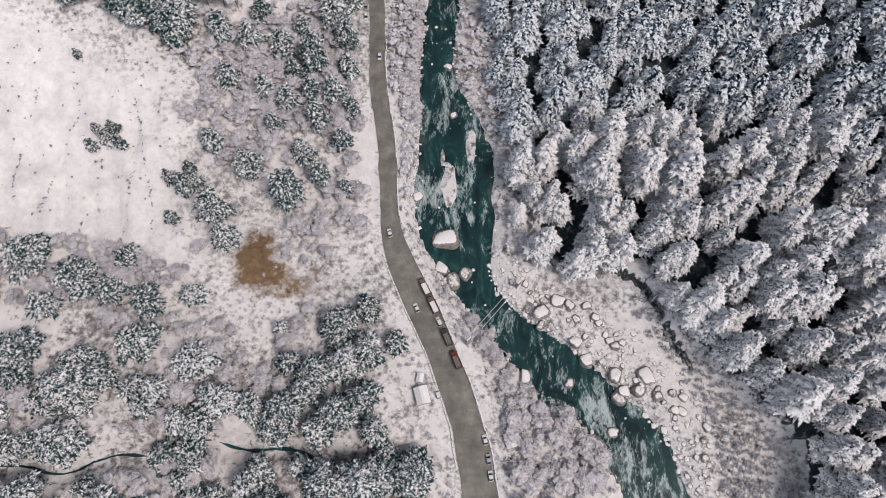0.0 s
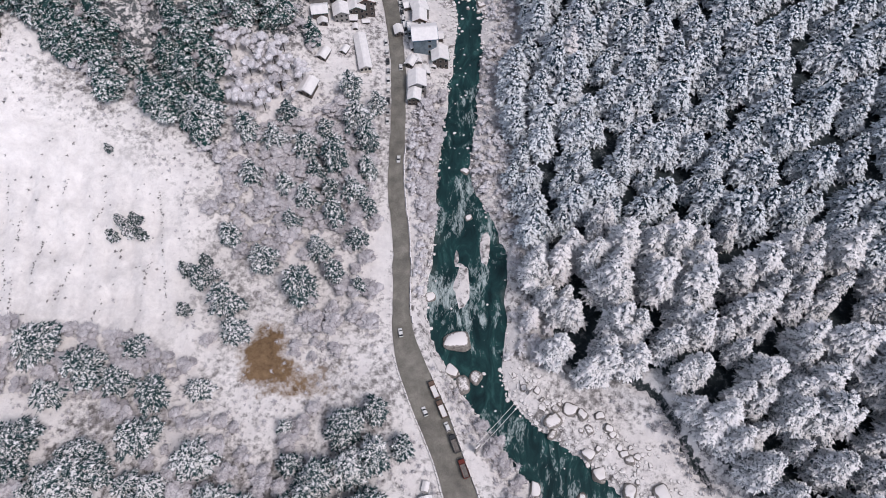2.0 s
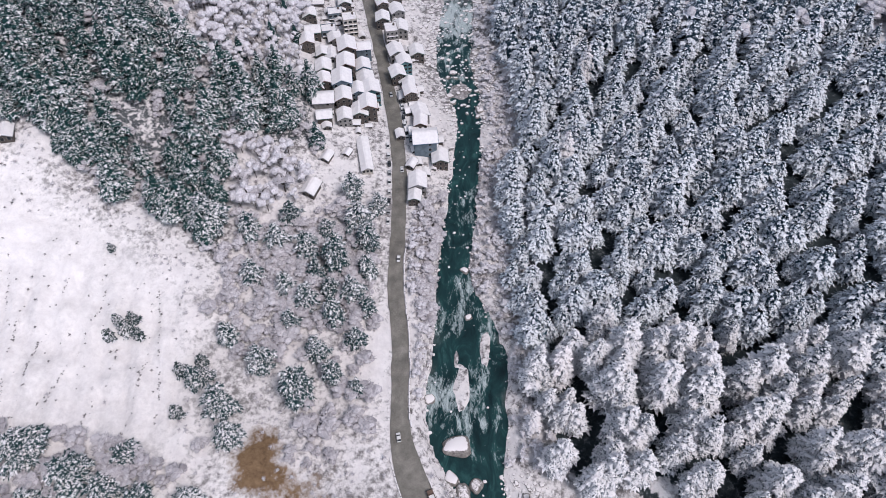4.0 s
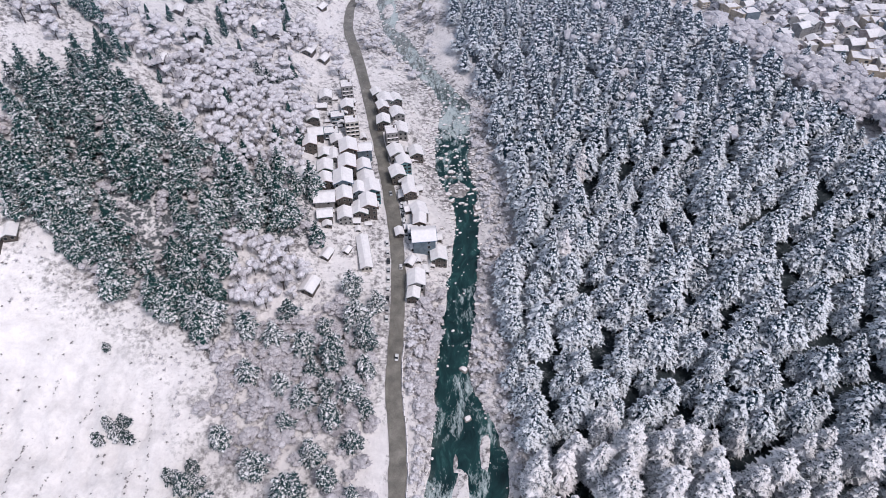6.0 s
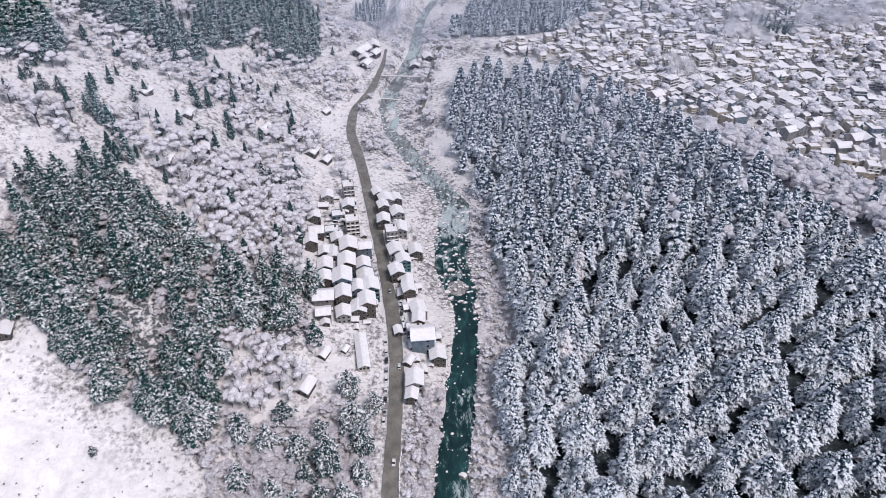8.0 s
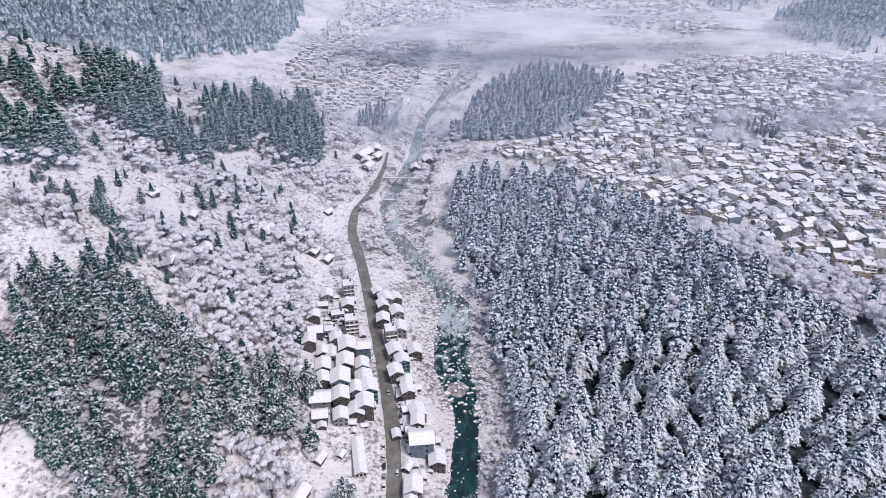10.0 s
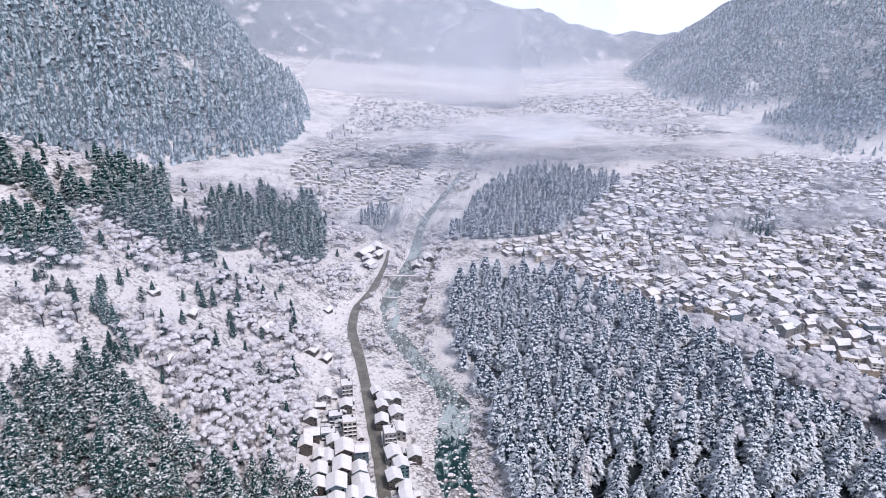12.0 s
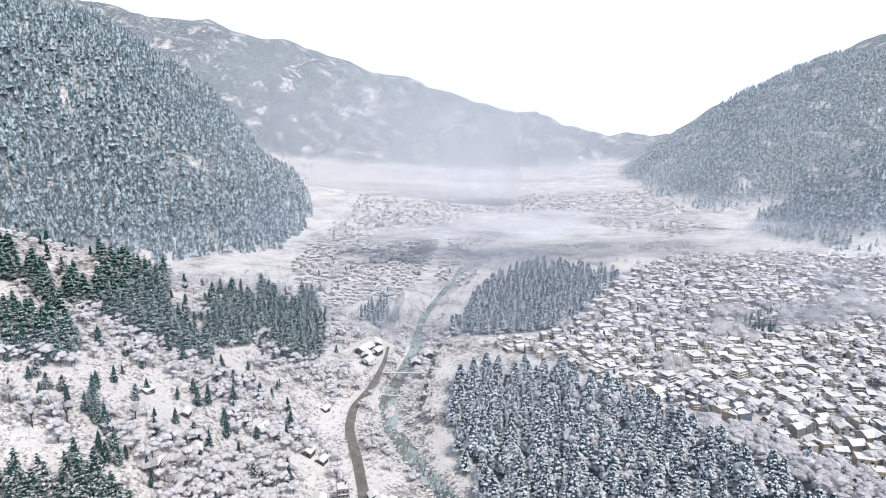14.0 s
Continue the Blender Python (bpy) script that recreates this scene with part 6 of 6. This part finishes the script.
ropeway = tagged(new("cable_crossing"), "twin steel cables strung over the river", "cable")
a, b = Vector((9, 74, 15)), Vector((30, 99, 11))
for dx in (-0.7, 0.7):
    tube("cable", [tuple(a.lerp(b, u) + Vector((dx, -dx * 0.8, -1.0 * math.sin(math.pi * u)))) for u in np.linspace(0, 1, 9)], 0.09, M_ROOFSNOW, ropeway)
for p in (a, b):
    bm = bmesh.new()
    base = height(p.x, p.y)
    add_box(bm, p.x, p.y, base - 0.3, 2.2, 0.5, p.z - base + 0.5, 0.8)
    part("anchor_post", bm, M_CONCRETE, ropeway)

bridge = tagged(new("footbridge"), "narrow bridge with railings over the river", "bridge")
zb = float(road_level(602)) + 1.5
bm = bmesh.new()
add_box(bm, -66, 602, zb, 40, 2.6, 0.6)
part("deck", bm, M_CONCRETE, bridge)
for dy in (-1.2, 1.2):
    bm = bmesh.new()
    add_box(bm, -66, 602 + dy, zb + 1.3, 40, 0.1, 0.1)
    for k in range(14):
        add_box(bm, -85 + k * 3.0, 602 + dy, zb + 0.602, 0.1, 0.1, 0.7)
    part("railing", bm, M_STEEL, bridge)
for x in (-84, -66, -48):
    bm = bmesh.new()
    add_box(bm, x, 602, float(river_level(602)) - 2, 1.6, 2.2, zb - float(river_level(602)) + 2)
    part("pier", bm, M_CONCRETE, bridge)
weir = tagged(new("weir"), "low concrete weir across the stream", "weir")
bm = bmesh.new()
add_box(bm, -70, 572, float(river_level(572)) - 1.5, 44, 1.6, 2.6, -0.12)
part("sill", bm, M_CONCRETE, weir)
for x in (-92, -49):
    bm = bmesh.new()
    add_box(bm, x, 572, float(river_level(572)) - 1.5, 1.2, 9, 5.5, -0.12)
    part("wing_wall", bm, M_CONCRETE, weir)
track, _, _ = ribbon("track", np.arange(540, 680, 3.0), lambda y: np.interp(y, [540, 556, 649, 680], [-44, -43, -39, -36]), lambda y: 3.0 + 0 * y, lambda y: np.maximum(land(np.interp(y, [540, 556, 649, 680], [-44, -43, -39, -36]), y), river_level(y) + 2) + 0.6, 3, M_ROAD)
tagged(track, "muddy service track on the far bank", "track", kind="structure")

# ---- mist ----
def mist_material(name, strength, scale, colour=(0.86, 0.89, 0.94), low=0.36, stretch=1.0, through_share=0.5):
    """Thin fog: light passes, and what is stopped scatters white. It thins to nothing at the sheet's rim."""
    m = bpy.data.materials.new(name)
    m.use_nodes = True
    n, l = m.node_tree.nodes, m.node_tree.links
    n.clear()
    out, mix = n.new("ShaderNodeOutputMaterial"), n.new("ShaderNodeMixShader")
    clear, dif, trl, both2 = n.new("ShaderNodeBsdfTransparent"), n.new("ShaderNodeBsdfDiffuse"), n.new("ShaderNodeBsdfTranslucent"), n.new("ShaderNodeMixShader")
    dif.inputs[0].default_value = trl.inputs[0].default_value = (*colour, 1)
    both2.inputs[0].default_value = through_share
    l.new(dif.outputs[0], both2.inputs[1])
    l.new(trl.outputs[0], both2.inputs[2])
    at = n.new("ShaderNodeAttribute")
    at.attribute_name = "depth"
    ns = noise_node(n, l, scale, 5.0, "World", 0.55)
    mp, gp = n.new("ShaderNodeMapping"), n.new("ShaderNodeNewGeometry")
    mp.inputs["Scale"].default_value = (1 / stretch, stretch, 1.0)
    mp.inputs["Rotation"].default_value = (0, 0, 0.35)
    l.new(gp.outputs["Position"], mp.inputs[0])
    l.new(mp.outputs[0], ns.inputs["Vector"])
    rp = ramp_node(n, l, ns.outputs[0], [(low, (0.06,) * 3), (0.68, (1.0,) * 3)])
    k1, k2 = n.new("ShaderNodeMath"), n.new("ShaderNodeMath")
    k1.operation = k2.operation = "MULTIPLY"
    l.new(rp.outputs[0], k1.inputs[0])
    l.new(at.outputs["Fac"], k1.inputs[1])
    l.new(k1.outputs[0], k2.inputs[0])
    k2.inputs[1].default_value = strength
    l.new(k2.outputs[0], mix.inputs[0])
    l.new(clear.outputs[0], mix.inputs[1])
    l.new(both2.outputs[0], mix.inputs[2])
    l.new(mix.outputs[0], out.inputs[0])
    return m


def mist_sheet(name, origin, across, upward, mat, label, soft=1.3):
    """A bowed sheet of fog spanned by two vectors from its middle."""
    n = 25
    u, w = np.meshgrid(np.linspace(-1, 1, n), np.linspace(-1, 1, n))
    o, a, b = np.array(origin, float), np.array(across, float), np.array(upward, float)
    p = o + u[..., None] * a + w[..., None] * b
    p[..., 1] += 30 * mottle(u * 300, w * 300 + o[1], 120, 2)
    p[..., 2] += 4 * mottle(u * 400, w * 400, 90, 2)
    k = np.arange(n * n).reshape(n, n)
    q = np.stack([k[:-1, :-1], k[:-1, 1:], k[1:, 1:], k[1:, :-1]], -1).reshape(-1, 4)
    ob = new(name, arrays_mesh(name, p.reshape(-1, 3), q, [mat], None, True))
    at = ob.data.attributes.new("depth", "FLOAT", "POINT")
    d = np.clip(1 - np.abs(u) ** 3, 0, 1) * np.clip(1 - np.abs(w) ** soft, 0, 1)
    at.data.foreach_set("value", d.ravel().astype(np.float32))
    return tagged(ob, label, "mist", kind="stuff")


# added sheets stand in for distant air, the haze's blue set as their colour
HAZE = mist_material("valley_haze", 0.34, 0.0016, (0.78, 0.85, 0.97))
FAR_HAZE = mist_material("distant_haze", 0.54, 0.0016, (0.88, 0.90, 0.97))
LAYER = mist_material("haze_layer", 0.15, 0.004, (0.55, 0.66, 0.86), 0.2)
WISP = mist_material("roof_mist", 0.75, 0.016, (0.95, 0.94, 0.95), 0.3, 1.2, 0.3)
FOG = mist_material("low_fog", 0.92, 0.0065, (0.96, 0.94, 0.94), 0.42, 1.5, 0.25)
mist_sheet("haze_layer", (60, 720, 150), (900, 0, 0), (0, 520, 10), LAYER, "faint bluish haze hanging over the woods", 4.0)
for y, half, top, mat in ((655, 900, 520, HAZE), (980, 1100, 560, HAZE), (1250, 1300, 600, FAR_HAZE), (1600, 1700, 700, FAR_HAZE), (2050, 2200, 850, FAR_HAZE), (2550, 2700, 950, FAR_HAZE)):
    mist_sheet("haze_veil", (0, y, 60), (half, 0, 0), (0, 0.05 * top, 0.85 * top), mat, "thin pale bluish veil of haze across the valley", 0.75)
mist_sheet("fog_bank", (170, 1040, 116), (400, -60, 6), (60, 260, 10), FOG, "bank of low fog lying on the valley floor")
mist_sheet("fog_bank", (150, 1000, 118), (230, -30, 0), (20, 70, 26), FOG, "fog drifting off the tops of the cedars")
mist_sheet("smoke_plume", (-84, 706, 74), (14, 4, 0), (10, 16, 32), FOG, "pale smoke rising beside the river")
mist_sheet("fog_bank", (120, 1900, 118), (640, 0, 0), (0, 560, 6), FOG, "long fog sheet filling the head of the valley")

for proto in (*VILLAGE, *FLAT, *TOWN, LONG, HUT, *CARS, *TRUCKS):
    for o in (*proto.children_recursive, proto):
        bpy.data.objects.remove(o)
for x, y, half, tall in ((243, 640, 26, 14), (322, 668, 34, 18), (268, 700, 24, 14), (380, 690, 40, 20), (430, 800, 44, 18), (170, 560, 14, 12), (-150, 960, 70, 10)):
    mist_sheet("mist_wisp", (x, y, height(x, y) + 0.8 * tall), (half, 0.2 * half, 0), (0.3 * half, 1.5 * tall, 0.8 * tall), WISP, "wisp of pale smoke and mist over the roofs")
